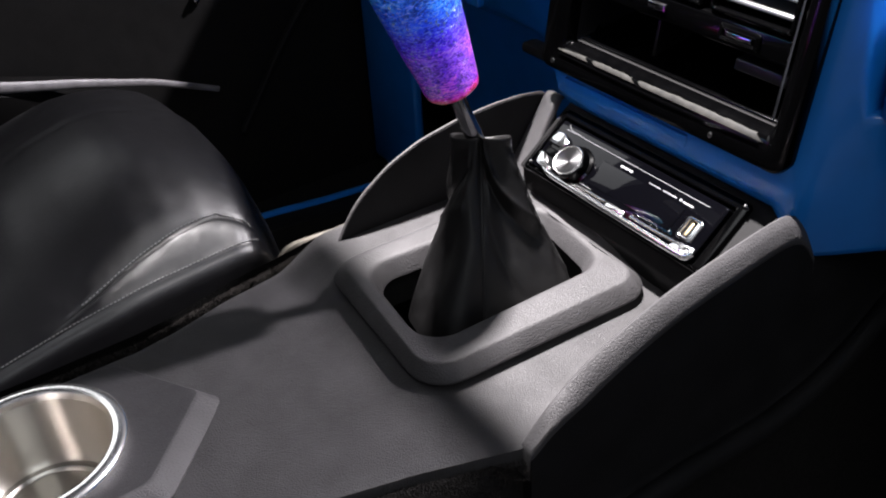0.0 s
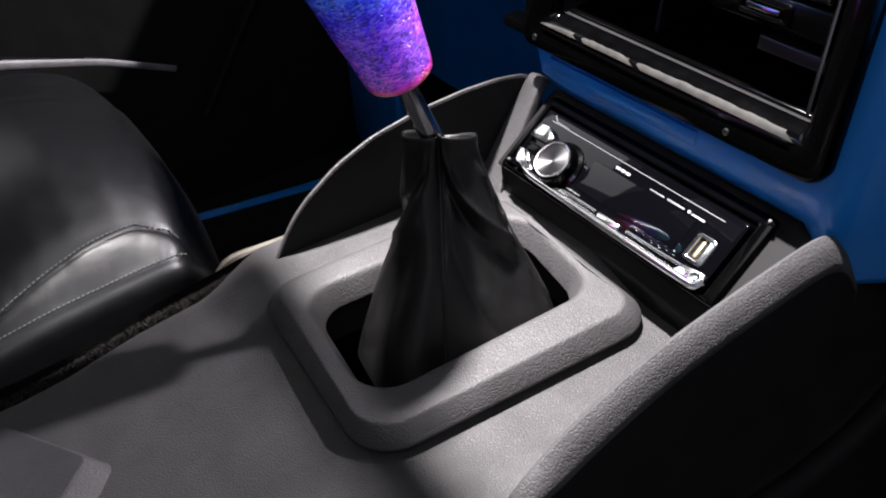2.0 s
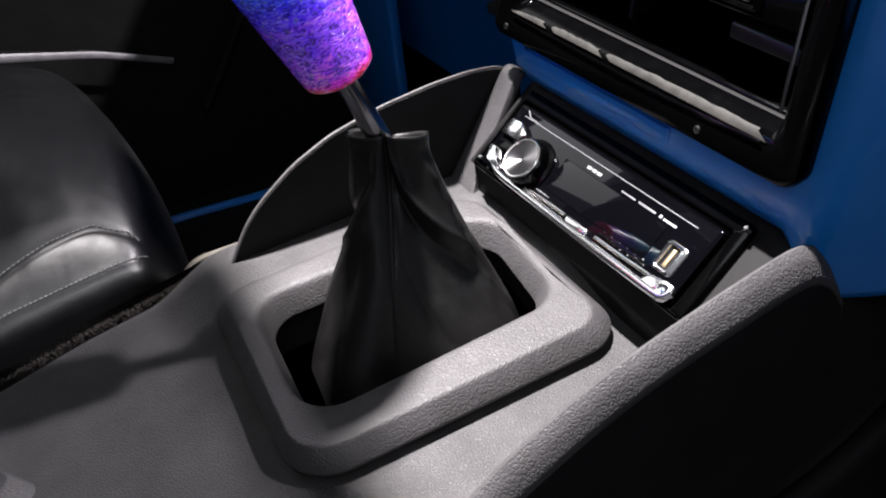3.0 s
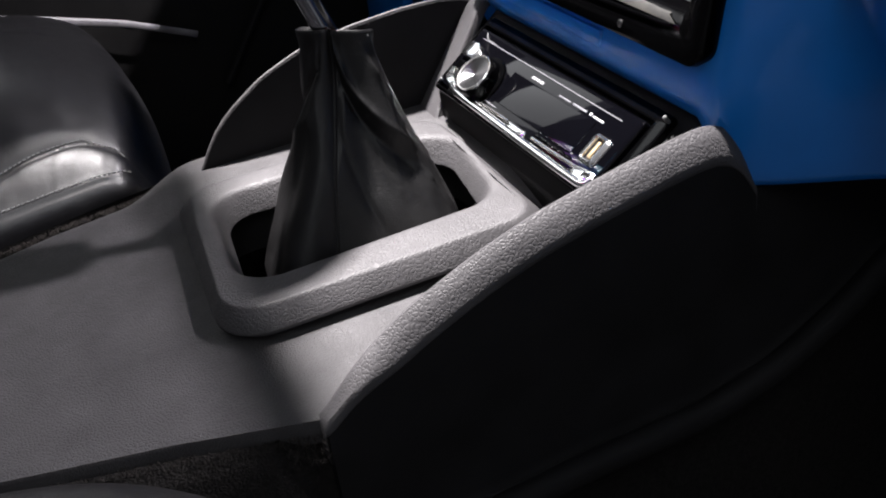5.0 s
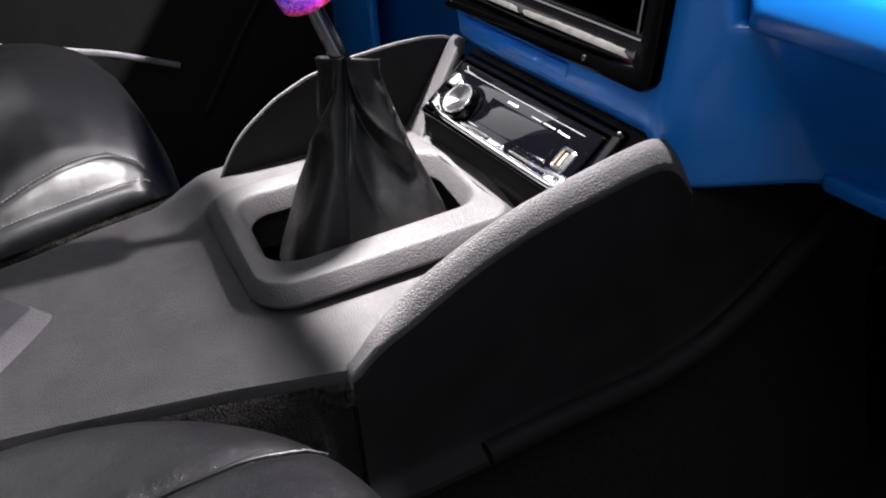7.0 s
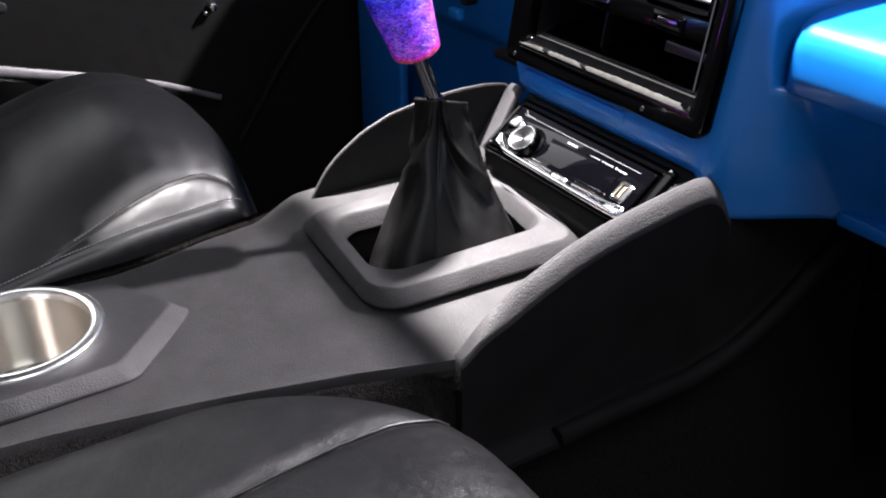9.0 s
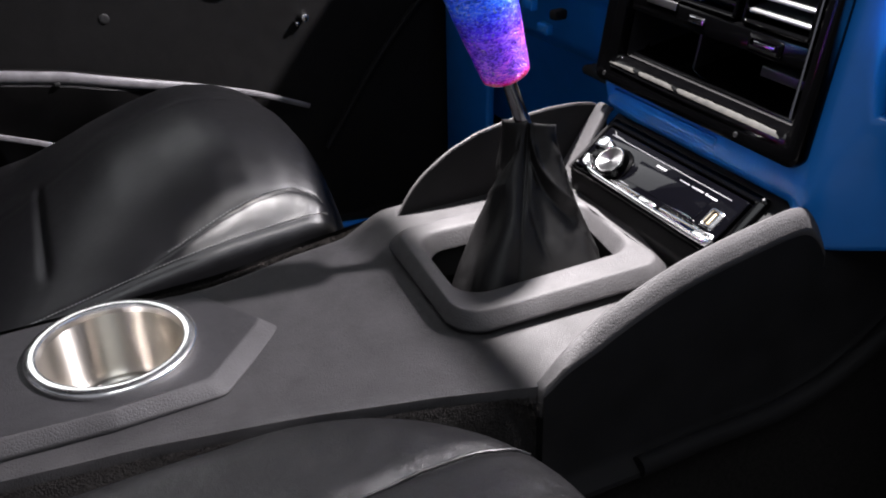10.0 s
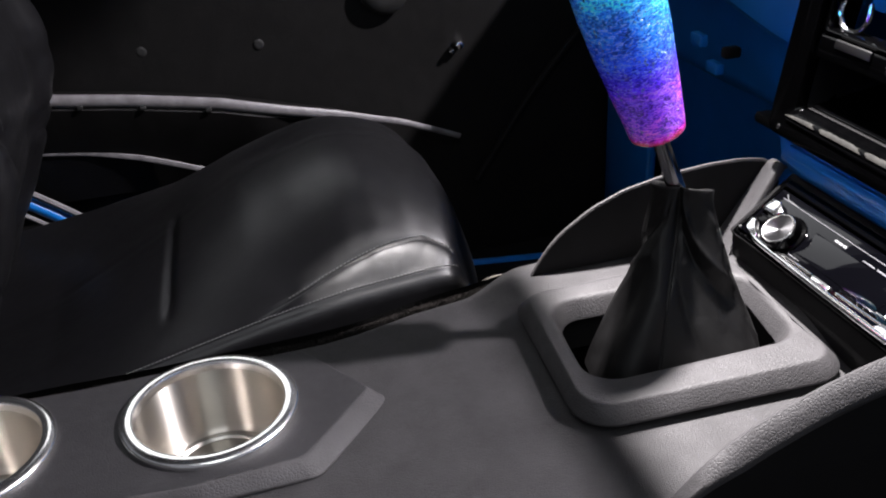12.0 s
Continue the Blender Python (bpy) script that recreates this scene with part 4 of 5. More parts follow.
def build_far_seat():
    loops = []
    for k in range(181):
        y = -0.56 + 0.522 * k / 180
        a, b = seat_edges(y)
        e = seat_top(a, y, a, b)
        low = min(0.24, e - 0.02)
        row = [(a - 0.006, y, 0.12), (a + 0.002, y, min(0.20, low - 0.01)), (a + 0.0070, y, low), (a + 0.0088, y, e - 0.017), (a + 0.0080, y, e - 0.011), (a + 0.0060, y, e - 0.0062), (a + 0.0032, y, e - 0.0032), (a + 0.0010, y, e - 0.0020)]
        for i in range(109):
            u = (i / 108) ** 1.9
            x, yy, z = seat_point((a - b) * u, y)
            seam = 0.004 * math.exp(-((y + 0.338 - 0.030 * u) / 0.005) ** 2) * smooth_step(0.10, 0.2, u) * smooth_step(0.60, 0.54, u)
            crease = 0.0008 * noise.noise((x * 22, y * 14, 0)) + 0.0009 * noise.noise((x * 7, y * 6, 4))
            # fine wrinkles across the padded edge
            d = (a - b) * u
            crease += 0.0005 * noise.noise((x * 40, y * 210 + 60 * x, 3)) * smooth_step(0.034, 0.020, d) * smooth_step(-0.30, -0.16, y)
            row.append((x, yy, z - seam + crease * smooth_step(0.0, 0.006, d)))
        row += [(b - 0.006, y, seat_top(b, y, a, b) - 0.02), (b - 0.006, y, 0.12)]
        loops.append(row)
    v, f = loft(loops, closed=False)
    front = len(loops) - 1
    n = len(loops[0])
    low = [(x, min(y, -0.02) - 0.008, 0.12) for x, y, z in loops[-1]]
    o = len(v)
    v += low
    f += [(front * n + j, front * n + j + 1, o + j + 1, o + j) for j in range(n - 1)]
    cushion = part("cushion", v, f, LEATHER, far_seat, "glossy worn black leather cushion", creased=70)
    stitches = []
    for y0, y1, upper, n in ((-0.53, -0.066, False, 130), (-0.225, -0.068, True, 44)):
        for k in range(n):
            y = y0 + (y1 - y0) * k / n
            y2 = y + (y1 - y0) / n * 0.62
            d = [lerp_table(LENS, q) + 0.0012 if upper else 0.0012 for q in (y, y2)]
            stitches.append(tube([seat_point(d[0], y, 0.0012), seat_point(d[1], y2, 0.0012)], 0.0006, 5))
    part("stitching", *joined(*stitches), THREAD, cushion, "grey thread stitching")
    # backrest
    loops = []
    for k in range(91):
        t = k / 90
        z = 0.215 + 0.62 * t
        yb = -0.110 + smooth_table([(0.215, -0.480), (0.30, -0.438), (0.37, -0.404), (0.43, -0.386), (0.48, -0.386), (0.54, -0.405), (0.65, -0.475), (0.84, -0.580)], z)
        half = 0.175 + 0.012 * math.sin(math.pi * t) - 0.05 * smooth_step(0.8, 1, t)
        loop = []
        for j in range(48):
            a = 2 * math.pi * j / 48
            c, s = math.cos(a), math.sin(a)
            px = math.copysign(abs(c) ** 0.6, c) * half
            py = math.copysign(abs(s) ** 0.7, s) * 0.062
            bol = 0.040 * smooth_step(0.55, 1.0, abs(px) / half) if s > 0 else 0
            w = 0.004 * noise.noise((px * 20, z * 18, 2)) + 0.002 * noise.noise((px * 60, z * 45, 5)) - 0.006 * math.exp(-((z - 0.415 - 0.3 * px) / 0.005) ** 2) - 0.004 * math.exp(-((z - 0.36 + 0.2 * px) / 0.004) ** 2)
            loop.append((-0.405 + px, yb + py + bol + w, z))
        loops.append(loop)
    part("backrest", *loft(loops, True, True), LEATHER, far_seat, "creased black leather backrest with side bolsters", creased=80)


build_far_seat()

# ---- near seat ----
near_seat = thing("car_chair", (0.42, -0.40, 0.0), "black leather seat with a creased side bolster, close to the camera", "car seat")


def build_near_seat():
    """A cushion whose rounded front corner shows: a side bolster beside the middle, parted by a piped seam."""
    nu, nv = 84, 84
    x0, x1, y0, y1, rx, ry = 0.064, 0.66, -0.86, -0.052, 0.165, 0.185

    def seam_at(y):
        return 0.172 + 0.10 * max(0.0, -0.15 - y)

    def surface(x, y):
        dx, dy = max(0.0, rx - (x - x0)), max(0.0, ry - (y1 - y))
        d = math.hypot(dx / rx, dy / ry)
        corner = dx > 0 and dy > 0
        if corner and d > 1:
            x, y = x0 + rx - dx / d, y1 - ry + dy / d
        edge = min(x - x0 if not corner else 9, y1 - y if not corner else 9, (1 - min(1, d)) * 0.17 if corner else 9)
        fall = 1 - min(1.0, edge / 0.050)
        z = 0.3085 - 0.044 * (1 - math.sqrt(max(0.0, 1 - fall ** 2)))
        g = x - seam_at(y)
        z -= 0.0050 * math.exp(-(g / 0.006) ** 2) * smooth_step(0.0, 0.03, edge)
        z += 0.0050 * math.exp(-((g - 0.055) / 0.045) ** 2) * smooth_step(0.02, 0.07, edge)
        crease = 0.5 + 0.5 * math.sin(150 * (x * 0.8 + y * 0.45) + 9 * noise.noise((x * 9, y * 9, 7)))
        z += 0.0011 * crease ** 3 * smooth_step(-0.005, -0.03, g) * smooth_step(0.03, 0.06, edge) * smooth_step(-0.40, -0.25, y)
        z += 0.0009 * noise.noise((x * 16, y * 16, 1)) + 0.0004 * noise.noise((x * 60, y * 45, 3))
        return (x, y, z)

    verts = [surface(x0 + (x1 - x0) * (i / nu) ** 1.7, y1 + (y0 - y1) * (j / nv) ** 1.7) for j in range(nv + 1) for i in range(nu + 1)]
    n = nu + 1
    faces = [(j * n + i, j * n + i + 1, (j + 1) * n + i + 1, (j + 1) * n + i) for j in range(nv) for i in range(nu)]

    def middle(q):
        return sum(verts[k][0] for k in q) / 4, sum(verts[k][1] for k in q) / 4

    side = [q for q in faces if middle(q)[0] < seam_at(middle(q)[1])]
    rest = [q for q in faces if middle(q)[0] >= seam_at(middle(q)[1])]
    rim = [j * n for j in range(nv, -1, -1)] + list(range(1, n))
    skirt_v, skirt_f = [], []
    m = len(rim)
    for lift in range(3):
        for i in rim:
            x, y, z = verts[i]
            skirt_v.append(((x, y, z), (x + 0.006, y - 0.004, 0.20), (x + 0.03, y - 0.03, 0.08))[lift])
    for r in range(2):
        for k in range(m - 1):
            skirt_f.append((r * m + k, r * m + k + 1, (r + 1) * m + k + 1, (r + 1) * m + k))

    def packed(fs):
        used = sorted({k for q in fs for k in q})
        at = {k: i for i, k in enumerate(used)}
        return [verts[k] for k in used], [tuple(at[k] for k in q) for q in fs]

    bolster = part("side_bolster", *packed(side), WORNLEATHER, near_seat, "creased grey-black leather side bolster", creased=80)
    part("cushion", *packed(rest), WORNLEATHER, near_seat, "smooth grey-black leather cushion", creased=80)
    part("base_cover", skirt_v, skirt_f, LEATHER, near_seat, "black leather seat side")
    pts = []
    for k in range(40):
        y = -0.070 - 0.45 * k / 39
        x, y2, z = surface(seam_at(y), y)
        pts.append((x, y2, z + 0.0016))
    part("piping", *tube(pts, 0.0012, 8), LEATHER, bolster, "thin seam piping")


build_near_seat()

# ---- dashboard ----
dash = thing("dashboard", (0.0, 0.30, 0.34), "glossy blue painted dashboard with a centre stack", "dashboard")
STACK_Y = [(-0.20, 0.215), (-0.134, 0.2), (-0.10, 0.198), (0.126, 0.198), (0.134, 0.202), (0.142, 0.212), (0.152, 0.228), (0.166, 0.254), (0.180, 0.278), (0.195, 0.291), (0.22, 0.296), (0.9, 0.300)]


def build_dash():
    xs = [-0.133, -0.131, -0.1265] + [-0.12 + 0.012 * k for k in range(19)] + [0.104, 0.1115, 0.118, 0.123, 0.127, 0.131, 0.135, 0.139, 0.144, 0.150, 0.157, 0.164, 0.172, 0.180, 0.188, 0.198, 0.210, 0.225, 0.25, 0.28, 0.32, 0.40, 0.50, 0.62, 0.79]
    rows = [(0.034, -0.004), (0.008, -0.001), (0.002, 0.001), (0.0, 0.006)]
    rise = [0.395, 0.410, 0.420, 0.4295, 0.436]
    bulge = [(0.0, 0.440), (0.0, 0.444), (0.0, 0.448), (0.0, 0.452), (0.0, 0.456), (0.0005, 0.4595), (0.003, 0.4615), (0.014, 0.463), (0.05, 0.464), (0.08, 0.466), (0.12, 0.468), (0.16, 0.470), (0.20, 0.472), (0.30, 0.475), (0.64, 0.480)]
    plain = [0.446, 0.458, 0.472, 0.486, 0.498, 0.510, 0.522, 0.536, 0.550, 0.564, 0.576, 0.586]
    loops = []
    for x in xs:
        yb = smooth_table(STACK_Y, x)
        zb = 0.3835 - 0.0325 * smooth_step(0.112, 0.134, x)
        g = smooth_step(0.138, 0.1505, x)
        slant = 0.57 * smooth_step(0.150, 0.20, x)
        col = [(x, yb + dy, zb + dz) for dy, dz in rows]
        for z in rise:
            col.append((x, yb + 0.15 * (z - 0.418) * (1 - g) - slant * max(0.0, z - 0.358), z))
        for k, (dy, z) in enumerate(bulge):
            if k < len(plain):
                p = (yb + 0.15 * (plain[k] - 0.418), plain[k])
            else:
                p = [(0.245, 0.596), (0.30, 0.602), (0.94, 0.66)][k - len(plain)]
            col.append((x, p[0] + (yb + dy - slant * (min(z, 0.461) - 0.358) - p[0]) * g, p[1] + (z - p[1]) * g))
        loops.append([(max(x, -0.116 - 0.58 * max(0.0, z - 0.386)), y, z) for x, y, z in col])
    first = loops[0]
    loops.insert(0, [(x - 0.002, y + 0.010, z) for x, y, z in first])
    loops.insert(0, [(x - 0.002, y + 0.16, z) for x, y, z in first])
    v, f = loft(loops, closed=False)
    keep = []
    for q in f:
        cx, cy, cz = (sum(v[i][a] for i in q) / 4 for a in range(3))
        if -0.125 < cx < 0.110 and 0.430 < cz < 0.570 and cy < 0.24:
            continue
        keep.append(q)
    body = part("dash_body", v, keep, BLUE, dash, "glossy blue painted panel", creased=50)
    # raised ledge line under the bezel
    part("ledge", *box(-0.112, 0.031, 0.1942, 0.206, 0.3985, 0.4100, 0.0022), BLUE, body, "raised blue ledge")
    # lower closing panel of the passenger side
    shelf = [(0.2400, 0.4575), (0.2350, 0.4588), (0.2330, 0.4615), (0.2322, 0.4750), (0.2320, 0.4900), (0.2332, 0.4985), (0.2365, 0.5050), (0.2425, 0.5095), (0.2520, 0.5120), (0.2700, 0.5140), (0.4000, 0.5200), (0.5000, 0.5390), (0.6200, 0.6000), (0.9400, 0.6600)]
    loops = []
    for k in range(44):
        x = 0.139 + 0.651 * (k / 43) ** 2.2
        back = 0.034 * (1 - smooth_step(0.137, 0.166, x)) ** 2
        loops.append([(x, y + back * smooth_step(0.45, 0.26, y), z) for y, z in shelf])
    part("shelf", *loft(loops, closed=False), BLUE, dash, "overhanging glossy blue shelf", creased=50)
    part("lower_rail", *box(0.190, 0.79, 0.282, 0.306, 0.3490, 0.3625, 0.004), BLUE, dash)
    part("under_panel", *box(0.14, 0.79, 0.315, 0.60, 0.330, 0.346, 0.004), BLACKPANEL, dash, "matt black underside")
    # unseen block, added to cut the front lamp off the console's forward half
    part("dash_light_stop", *box(-0.16, 0.21, 0.345, 0.50, 0.59, 0.748, 0.010), SATINBLACK, dash, "black pod on top of the dashboard")
    # driver side
    loops = []
    for k in range(30):
        x = -0.137 - 0.60 * k / 29
        y = 0.275 + 0.05 * smooth_step(-0.137, -0.42, x)
        sag = 0.02 * smooth_step(-0.14, -0.5, x)
        loops.append([(x, y + 0.060, 0.16), (x, y + 0.050, 0.26), (x, y + 0.040, 0.350 - sag), (x, y + 0.012, 0.370 - sag), (x, y + 0.002, 0.378 - sag), (x, y, 0.386 - sag), (x, y - 0.004, 0.42), (x, y - 0.010, 0.455), (x, y - 0.020, 0.462), (x, y - 0.040, 0.466), (x, y - 0.046, 0.474), (x, y - 0.044, 0.50), (x, y - 0.01, 0.56), (x, y + 0.06, 0.60), (x, 0.94, 0.66)])
    part("driver_panel", *loft(loops, closed=False), BLUE, dash, "dark shaded blue lower panel")
    sw = part("switch_block", *box(-0.339, -0.326, 0.266, 0.285, 0.413, 0.425, 0.003), BLACKPANEL, dash, "black switch block")
    part("switch_tab", *box(-0.352, -0.330, 0.258, 0.268, 0.396, 0.408, 0.002), BLUE, sw, "blue switch tab")
    part("switch_tab", *box(-0.395, -0.372, 0.262, 0.272, 0.415, 0.428, 0.002), BLUE, sw, "blue switch tab")
    part("bracket", *box(-0.245, -0.150, 0.250, 0.270, 0.376, 0.387, 0.004), BLACKPANEL, dash, "black plastic bracket beside the bezel")
    part("kick_panel", *box(-0.74, -0.60, 0.33, 0.345, 0.02, 0.37, 0.006), BLUE, dash, "shaded blue kick panel")


build_dash()

# ---- centre bezel ----
bezel = thing("ventilation_unit", (-0.008, 0.22, 0.42), "gloss black centre bezel with an empty slot below chrome-lipped air vents", "dash bezel")


def bezel_at(x, z, w):
    return (x, 0.1965 + 0.15 * (z - 0.418) - w, z - 0.15 * w)


def build_bezel():
    def ring(x0, x1, z0, z1, r, w):
        return [bezel_at(a, b, w) for a, b in round_poly([(x0, z0), (x1, z0), (x1, z1), (x0, z1)], r, 6)]
    loops = [ring(-0.1370, 0.1235, 0.4165, 0.6020, 0.010, -0.004), ring(-0.1370, 0.1235, 0.4165, 0.6020, 0.010, 0.004), ring(-0.1355, 0.1220, 0.4180, 0.6005, 0.009, 0.0075), ring(-0.132, 0.118, 0.4215, 0.597, 0.008, 0.0085),
             ring(-0.118, 0.1090, 0.4350, 0.592, 0.006, 0.0070), ring(-0.112, 0.1055, 0.4385, 0.5895, 0.005, 0.0045), ring(-0.110, 0.1035, 0.4405, 0.5885, 0.004, -0.002), ring(-0.108, 0.1020, 0.4415, 0.5875, 0.004, -0.030)]
    part("frame", *loft(loops), GLOSSBLACK, bezel, "gloss black frame")
    # pale patches on the slot's dusty lower lip: broken light painted on, with slanting ends
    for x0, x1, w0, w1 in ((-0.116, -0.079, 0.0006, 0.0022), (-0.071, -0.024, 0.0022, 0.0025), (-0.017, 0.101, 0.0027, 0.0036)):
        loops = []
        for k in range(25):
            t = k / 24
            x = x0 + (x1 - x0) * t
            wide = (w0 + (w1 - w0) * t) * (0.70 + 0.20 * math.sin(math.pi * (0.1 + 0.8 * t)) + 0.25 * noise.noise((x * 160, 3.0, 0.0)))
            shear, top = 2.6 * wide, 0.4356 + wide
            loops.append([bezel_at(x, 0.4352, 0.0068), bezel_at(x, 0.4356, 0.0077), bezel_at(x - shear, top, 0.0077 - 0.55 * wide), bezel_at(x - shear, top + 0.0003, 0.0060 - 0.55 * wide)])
        part("lit_lip_patch", *loft(loops, closed=False), LITLIP, bezel, "dusty rubbed silver patch of the lip")
    lip = spline([bezel_at(-0.114, 0.4335, 0.0082), bezel_at(0.0, 0.4330, 0.0086), bezel_at(0.098, 0.4350, 0.0082)], 30)
    part("lip", *tube(lip, 0.0005, 6), GLOSSBLACK, bezel, "thin moulded line")
    edge = spline([bezel_at(0.1035, 0.452, 0.0062), bezel_at(0.1035, 0.50, 0.0064), bezel_at(0.1035, 0.575, 0.0064)], 16)
    part("edge_strip", *tube(edge, 0.0011, 6), DARKCHROME, bezel, "bright inner edge")
    # pocket
    loops = [ring(-0.108, 0.102, 0.4415, 0.4840, 0.003, -0.004), ring(-0.108, 0.102, 0.4415, 0.4840, 0.003, -0.030), ring(-0.104, 0.098, 0.444, 0.481, 0.003, -0.105)]
    pocket = part("pocket", *loft(loops, False, True), SATINBLACK, bezel, "empty black storage slot")
    part("pocket_rib", *box(-0.036, -0.033, 0.4430, 0.482, -0.100, -0.020, 0.001, lambda a, b, c: bezel_at(a, b, c)), SATINBLACK, pocket)
    part("pocket_floor", *box(-0.104, 0.099, 0.4420, 0.4438, -0.100, -0.006, 0.0008, lambda a, b, c: bezel_at(a, b, c)), GLOSSBLACK, pocket)
    part("rail", *box(0.055, 0.100, 0.468, 0.476, -0.030, -0.004, 0.001, lambda a, b, c: bezel_at(a, b, c)), SATINBLACK, pocket)
    bar = part("cross_bar", *box(-0.1085, 0.1005, 0.4845, 0.5030, -0.020, 0.0015, 0.002, lambda a, b, c: bezel_at(a, b, c)), GLOSSBLACK, bezel, "gloss black cross bar")
    slot = part("slider_slot", *frame_ring((0.040, 0.076, 0.4885, 0.5000), (0.044, 0.072, 0.4915, 0.4970), 0.002, 0.001, 0.0030, 0.0040, bezel_at, 0.0008), GLOSSBLACK, bar)
    part("slider", *box(0.047, 0.069, 0.4925, 0.4960, -0.002, 0.0036, 0.0008, bezel_at), DARKCHROME, slot, "bright slider tab")
    part("slider", *box(-0.030, -0.012, 0.4925, 0.4980, -0.002, 0.0036, 0.0008, bezel_at), DARKCHROME, bar)
    for x0, x1, mat in ((-0.1065, 0.0200, GLOSSBLACK), (0.0265, 0.0985, SILVER)):
        vent = part("air_vent", *frame_ring((x0, x1, 0.5045, 0.5840), (x0 + 0.004, x1 - 0.003, 0.5080, 0.5800), 0.003, 0.002, 0.0015, 0.0025, bezel_at, 0.001), GLOSSBLACK, bezel, "air vent with bright slats" if mat is SILVER else "open air vent with broken dark slats")
        part("vent_back", *box(x0 + 0.002, x1 - 0.002, 0.506, 0.582, -0.060, -0.055, 0.001, bezel_at), BLACKPANEL, vent)
        for k in range(6):
            z = 0.5135 + 0.0118 * k
            left = x0 + 0.0045 if mat is SILVER else x0 + 0.068
            part("slat", *box(left, x1 - 0.0035, z, z + 0.0032, -0.022, 0.0005, 0.0012, bezel_at), mat, vent)
        part("vent_post", *box(x0 + 0.042, x0 + 0.045, 0.508, 0.580, -0.030, -0.023, 0.001, bezel_at), SATINBLACK, vent)
        if mat is not SILVER:
            arc = [bezel_at(-0.0855 - 0.016 * math.cos(a * math.pi / 12), 0.5225 - 0.016 * math.sin(a * math.pi / 12), -0.006) for a in range(-3, 15)]
            part("ring_clip", *tube(arc, 0.0022, 8), CHROME, vent, "bright chrome ring clip")
            part("duct_tab", *box(-0.0985, -0.0760, 0.5150, 0.570, -0.034, -0.030, 0.002, bezel_at), BLUE, vent, "glossy blue duct tab")
            part("duct_tab", *box(-0.0570, -0.0400, 0.5130, 0.570, -0.026, -0.018, 0.003, bezel_at), BLUE, vent, "glossy blue duct tab")
    part("bracket", *box(-0.088, -0.048, 0.4965, 0.5035, 0.0010, 0.0032, 0.0008, bezel_at), SATINBLACK, bar)
    for x in (-0.121, 0.0575):
        dot = [[bezel_at(x + r * math.cos(a * math.pi / 6), 0.4245 + r * math.sin(a * math.pi / 6), w) for a in range(12)] for r, w in ((0.0022, 0.007), (0.0022, 0.0086), (0.0016, 0.0090), (0.0008, 0.0087))]
        part("screw", *loft(dot, False, True), SATINBLACK, bezel)


build_bezel()

# ---- far door and sill ----
door = thing("door_1", (-0.76, -0.2, 0.0), "charcoal vinyl car door with a grey-edged map pocket", "car door", kind="structure")


POCKET_TOP = [(-0.75, 0.390), (-0.50, 0.364), (-0.37, 0.346), (-0.25, 0.3245), (-0.10, 0.283), (0.0, 0.249), (0.10, 0.204)]


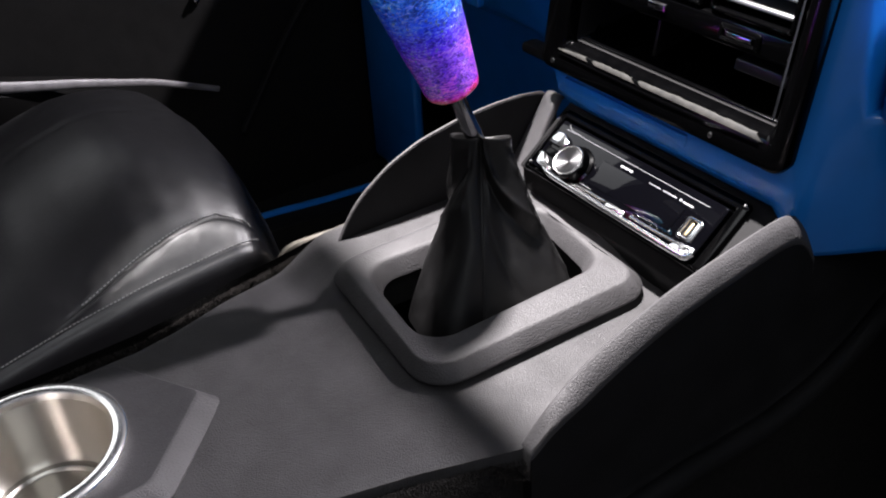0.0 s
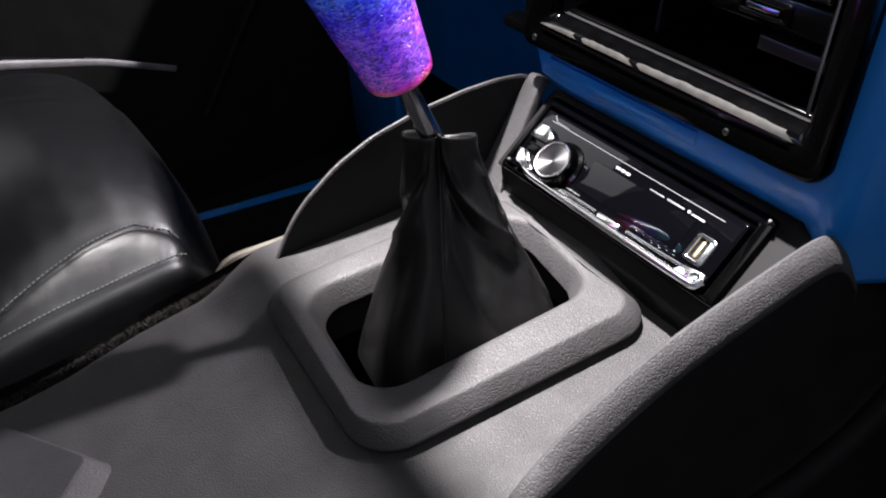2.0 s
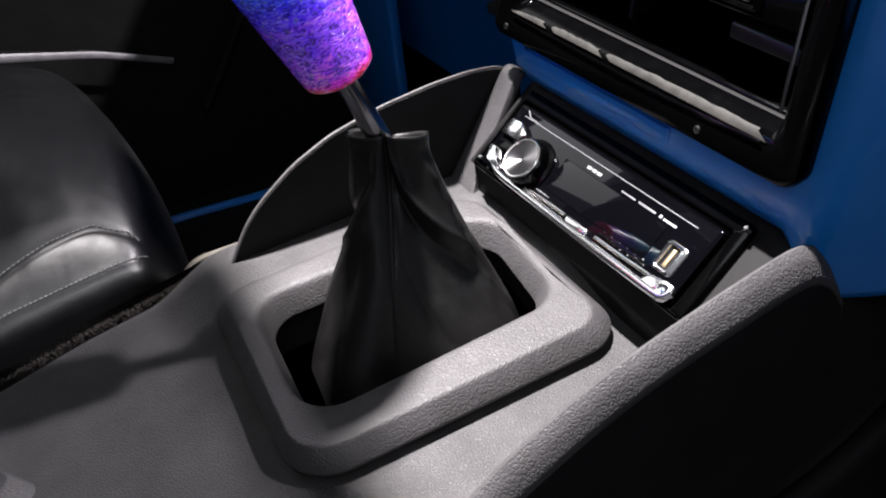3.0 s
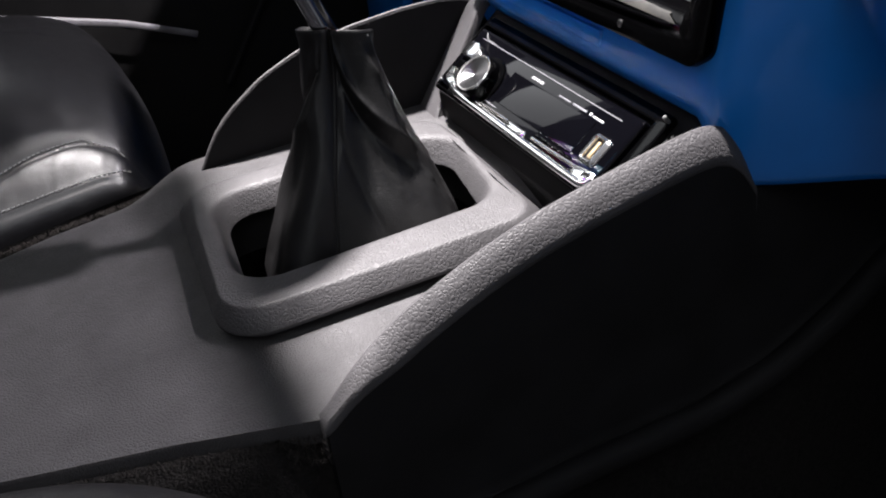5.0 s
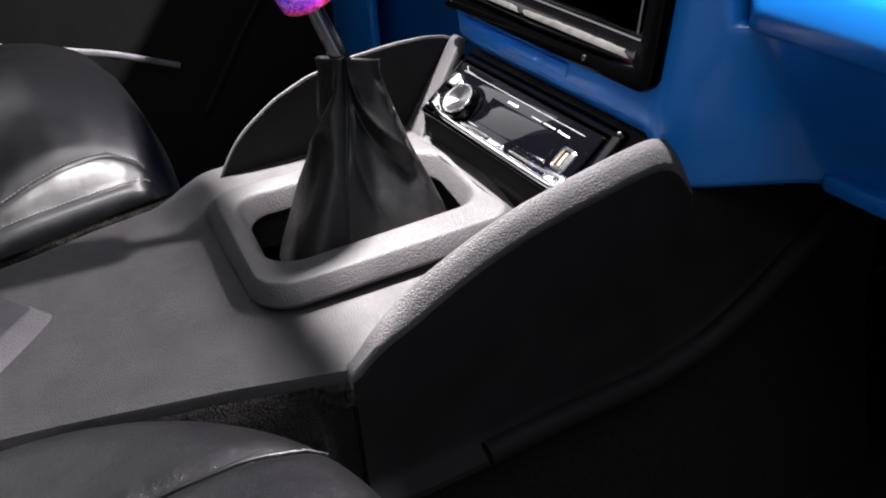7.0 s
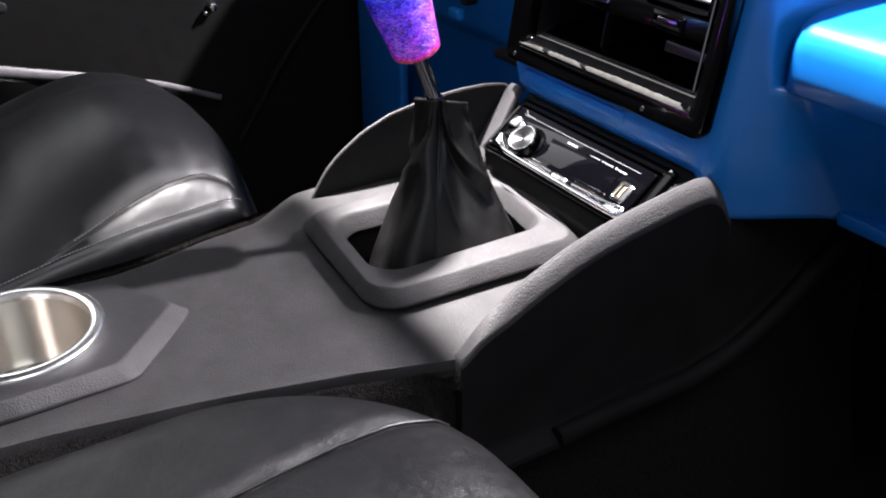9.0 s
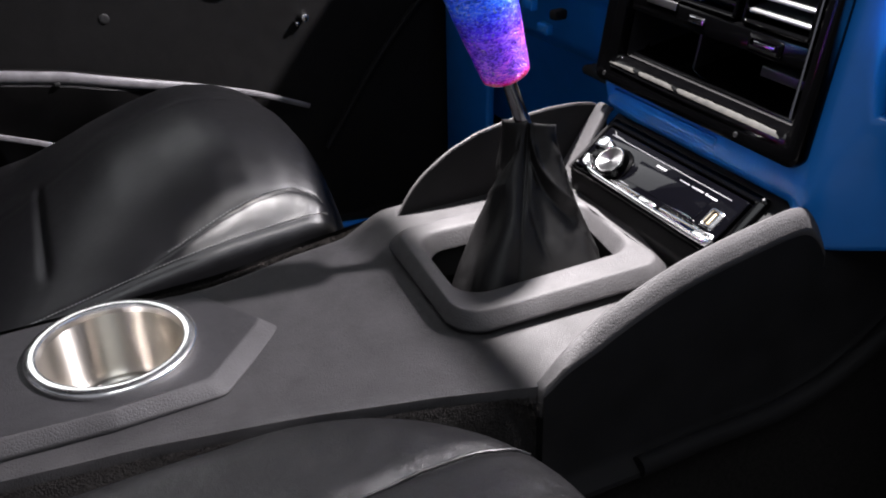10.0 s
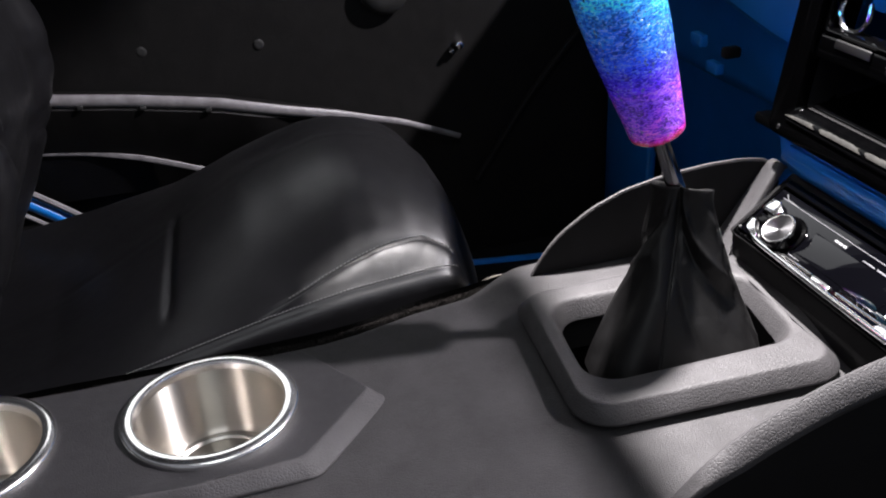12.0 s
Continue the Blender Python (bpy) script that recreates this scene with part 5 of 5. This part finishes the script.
def build_door():
    loops = []
    for k in range(60):
        y = -1.30 + 2.20 * k / 59
        col = []
        for j in range(20):
            z = -0.01 + 0.68 * j / 19
            x = -0.752 - 0.012 * math.sin(math.pi * j / 19) + 0.004 * noise.noise((y * 5, z * 7, 0))
            col.append((x, y, z))
        col += [(-0.77, y, 0.68), (-0.80, y, 0.68)]
        loops.append(col)
    part("door_card", *loft(loops, closed=False), DOORVINYL, door, "charcoal vinyl door card")
    loops = []
    for k in range(50):
        y = -0.75 + 0.77 * k / 49
        z = smooth_table(POCKET_TOP, y)
        d = smooth_step(0.02, -0.22, y)
        loops.append([(-0.752, y, z - 0.006), (-0.757 + 0.063 * d, y, z - 0.004), (-0.757 + 0.069 * d, y, z - 0.012), (-0.757 + 0.058 * d, y, z - 0.05), (-0.757 + 0.042 * d, y, z - 0.085), (-0.757 + 0.018 * d, y, min(z - 0.10, 0.2))])
    part("map_pocket", *loft(loops, closed=False), DOORVINYL, door, "bulging vinyl map pocket")
    pts = [(-0.737 + 0.047 * smooth_step(0.12, -0.22, y), y, smooth_table(POCKET_TOP, y)) for y in [-0.74 + 0.83 * k / 40 for k in range(41)]]
    rail = part("pocket_rail", *tube(pts, lambda t: 0.0085 * (1 - 0.5 * smooth_step(0.5, 1, t)), 8, 0.5), RAILGREY, door, "worn grey rail along the pocket top")
    for y in (-0.50, -0.42, -0.345, -0.265):
        z = smooth_table(POCKET_TOP, y)
        part("rail_clip", *box(-0.6925, -0.6845, y - 0.004, y + 0.004, z - 0.011, z - 0.005, 0.0015), RUBBER, rail)
    pts = spline([(-0.714, -0.70, 0.301), (-0.714, -0.482, 0.283), (-0.714, -0.386, 0.264), (-0.714, -0.295, 0.231), (-0.722, -0.20, 0.186)], 30)
    part("lower_rail", *tube(pts, 0.0042, 8, 0.6), RAILGREY, door, "thin grey lower rail")
    def disc(y, z, r, x=-0.760, depth=0.02, mat=RUBBER, name="door_pull", label=""):
        loops = [[(x + w, y + q * math.cos(a * math.pi / 12), z + q * math.sin(a * math.pi / 12)) for a in range(24)] for q, w in ((r, -0.004), (r, depth * 0.6), (r * 0.85, depth * 0.9), (r * 0.5, depth))]
        return part(name, *loft(loops, False, True), mat, door, label)
    disc(-0.004, 0.434, 0.036, depth=0.016, label="round black door pull")
    disc(0.024, 0.424, 0.0030, depth=0.018, mat=CHROME, name="pull_screw")
    for y, z in ((-0.183, 0.376), (-0.337, 0.386)):
        disc(y, z, 0.0070, x=-0.7640, depth=0.002, mat=RUBBER, name="upholstery_button", label="dimpled upholstery button")
    disc(0.100, 0.3415, 0.0065, depth=0.012, mat=CHROME, name="lock_stud", label="small chrome stud")
    disc(0.088, 0.333, 0.0040, depth=0.010, mat=DARKCHROME, name="lock_stud")


build_door()


def build_far_floor():
    pts = spline([(-0.742, 0.115, 0.130), (-0.742, 0.150, 0.180), (-0.742, 0.200, 0.250), (-0.742, 0.262, 0.322), (-0.742, 0.36, 0.42)], 30)
    seal = part("door_seal", *tube(pts, 0.0050, 8), BLACKPANEL)
    tagged(seal, "grey-black rubber seal curving up the door frame", "door seal", kind="structure")
    sill = thing("door_sill", (-0.64, -0.2, 0.0), "glossy blue painted door sill behind the far seat", "door sill")
    loops = [[(-0.661, y, 0.0), (-0.661, y, z - 0.014), (-0.660, y, z - 0.014), (-0.6560, y, z - 0.0125), (-0.6530, y, z - 0.0140), (-0.6512, y, z - 0.0165), (-0.6500, y, 0.0)] for y, z in ((-1.2, 0.082), (-0.30, 0.080), (0.04, 0.056), (0.20, 0.040), (0.45, 0.025), (0.62, 0.020))]
    part("sill_top", *loft(loops, True, True), BLUE, sill)
    loops = [[(-0.6495, y, 0.0), (-0.6495, y, z - 0.0185), (-0.645, y, z - 0.0180), (-0.612, y, z - 0.0185), (-0.610, y, 0.0)] for y, z in ((-1.2, 0.082), (-0.30, 0.080), (0.04, 0.056), (0.20, 0.040), (0.45, 0.025), (0.62, 0.020))]
    part("sill_strip", *loft(loops, True, True), BLACKPANEL, sill, "black rubber sill strip")
    pillar = thing("door_pillar", (-0.700, -0.50, 0.2), "blue painted door pillar edge with a pale seal", "pillar")
    slope = [(-0.700, -0.585 + 0.22 * k / 11, 0.272 - 0.187 * k / 11 + 0.014 * math.sin(math.pi * k / 11)) for k in range(12)]
    part("pillar_edge", *tube(slope, 0.0085, 10), BLUE, pillar)
    part("weather_strip", *tube([(x + 0.006, y + 0.006, z + 0.017) for x, y, z in slope], 0.0045, 8), RAILGREY, pillar, "pale grey weather strip")
    part("weather_strip", *tube([(x + 0.004, y - 0.006, z - 0.016) for x, y, z in slope], 0.0035, 8), RAILGREY, pillar)
    trim = thing("tunnel_trim", (-0.245, -0.01, 0.19), "beige vinyl trim panel low beside the console", "trim panel")
    loops = []
    for d, x in ((0.0, -0.236), (0.0, -0.231), (0.0035, -0.2275), (0.009, -0.227)):
        q = round_poly([(-0.050 + d, 0.180 + d), (0.140 - d, 0.180 + d), (0.140 - d, 0.276 - d), (0.02, 0.259 - d), (-0.046 + d, 0.263 - d)], [0.01, 0.01, 0.01, 0.08, 0.022], 6)
        loops.append([(x - 0.25 * (0.27 - z), y, z) for y, z in q])
    part("panel", *loft(loops, False, True), BEIGE, trim)


build_far_floor()
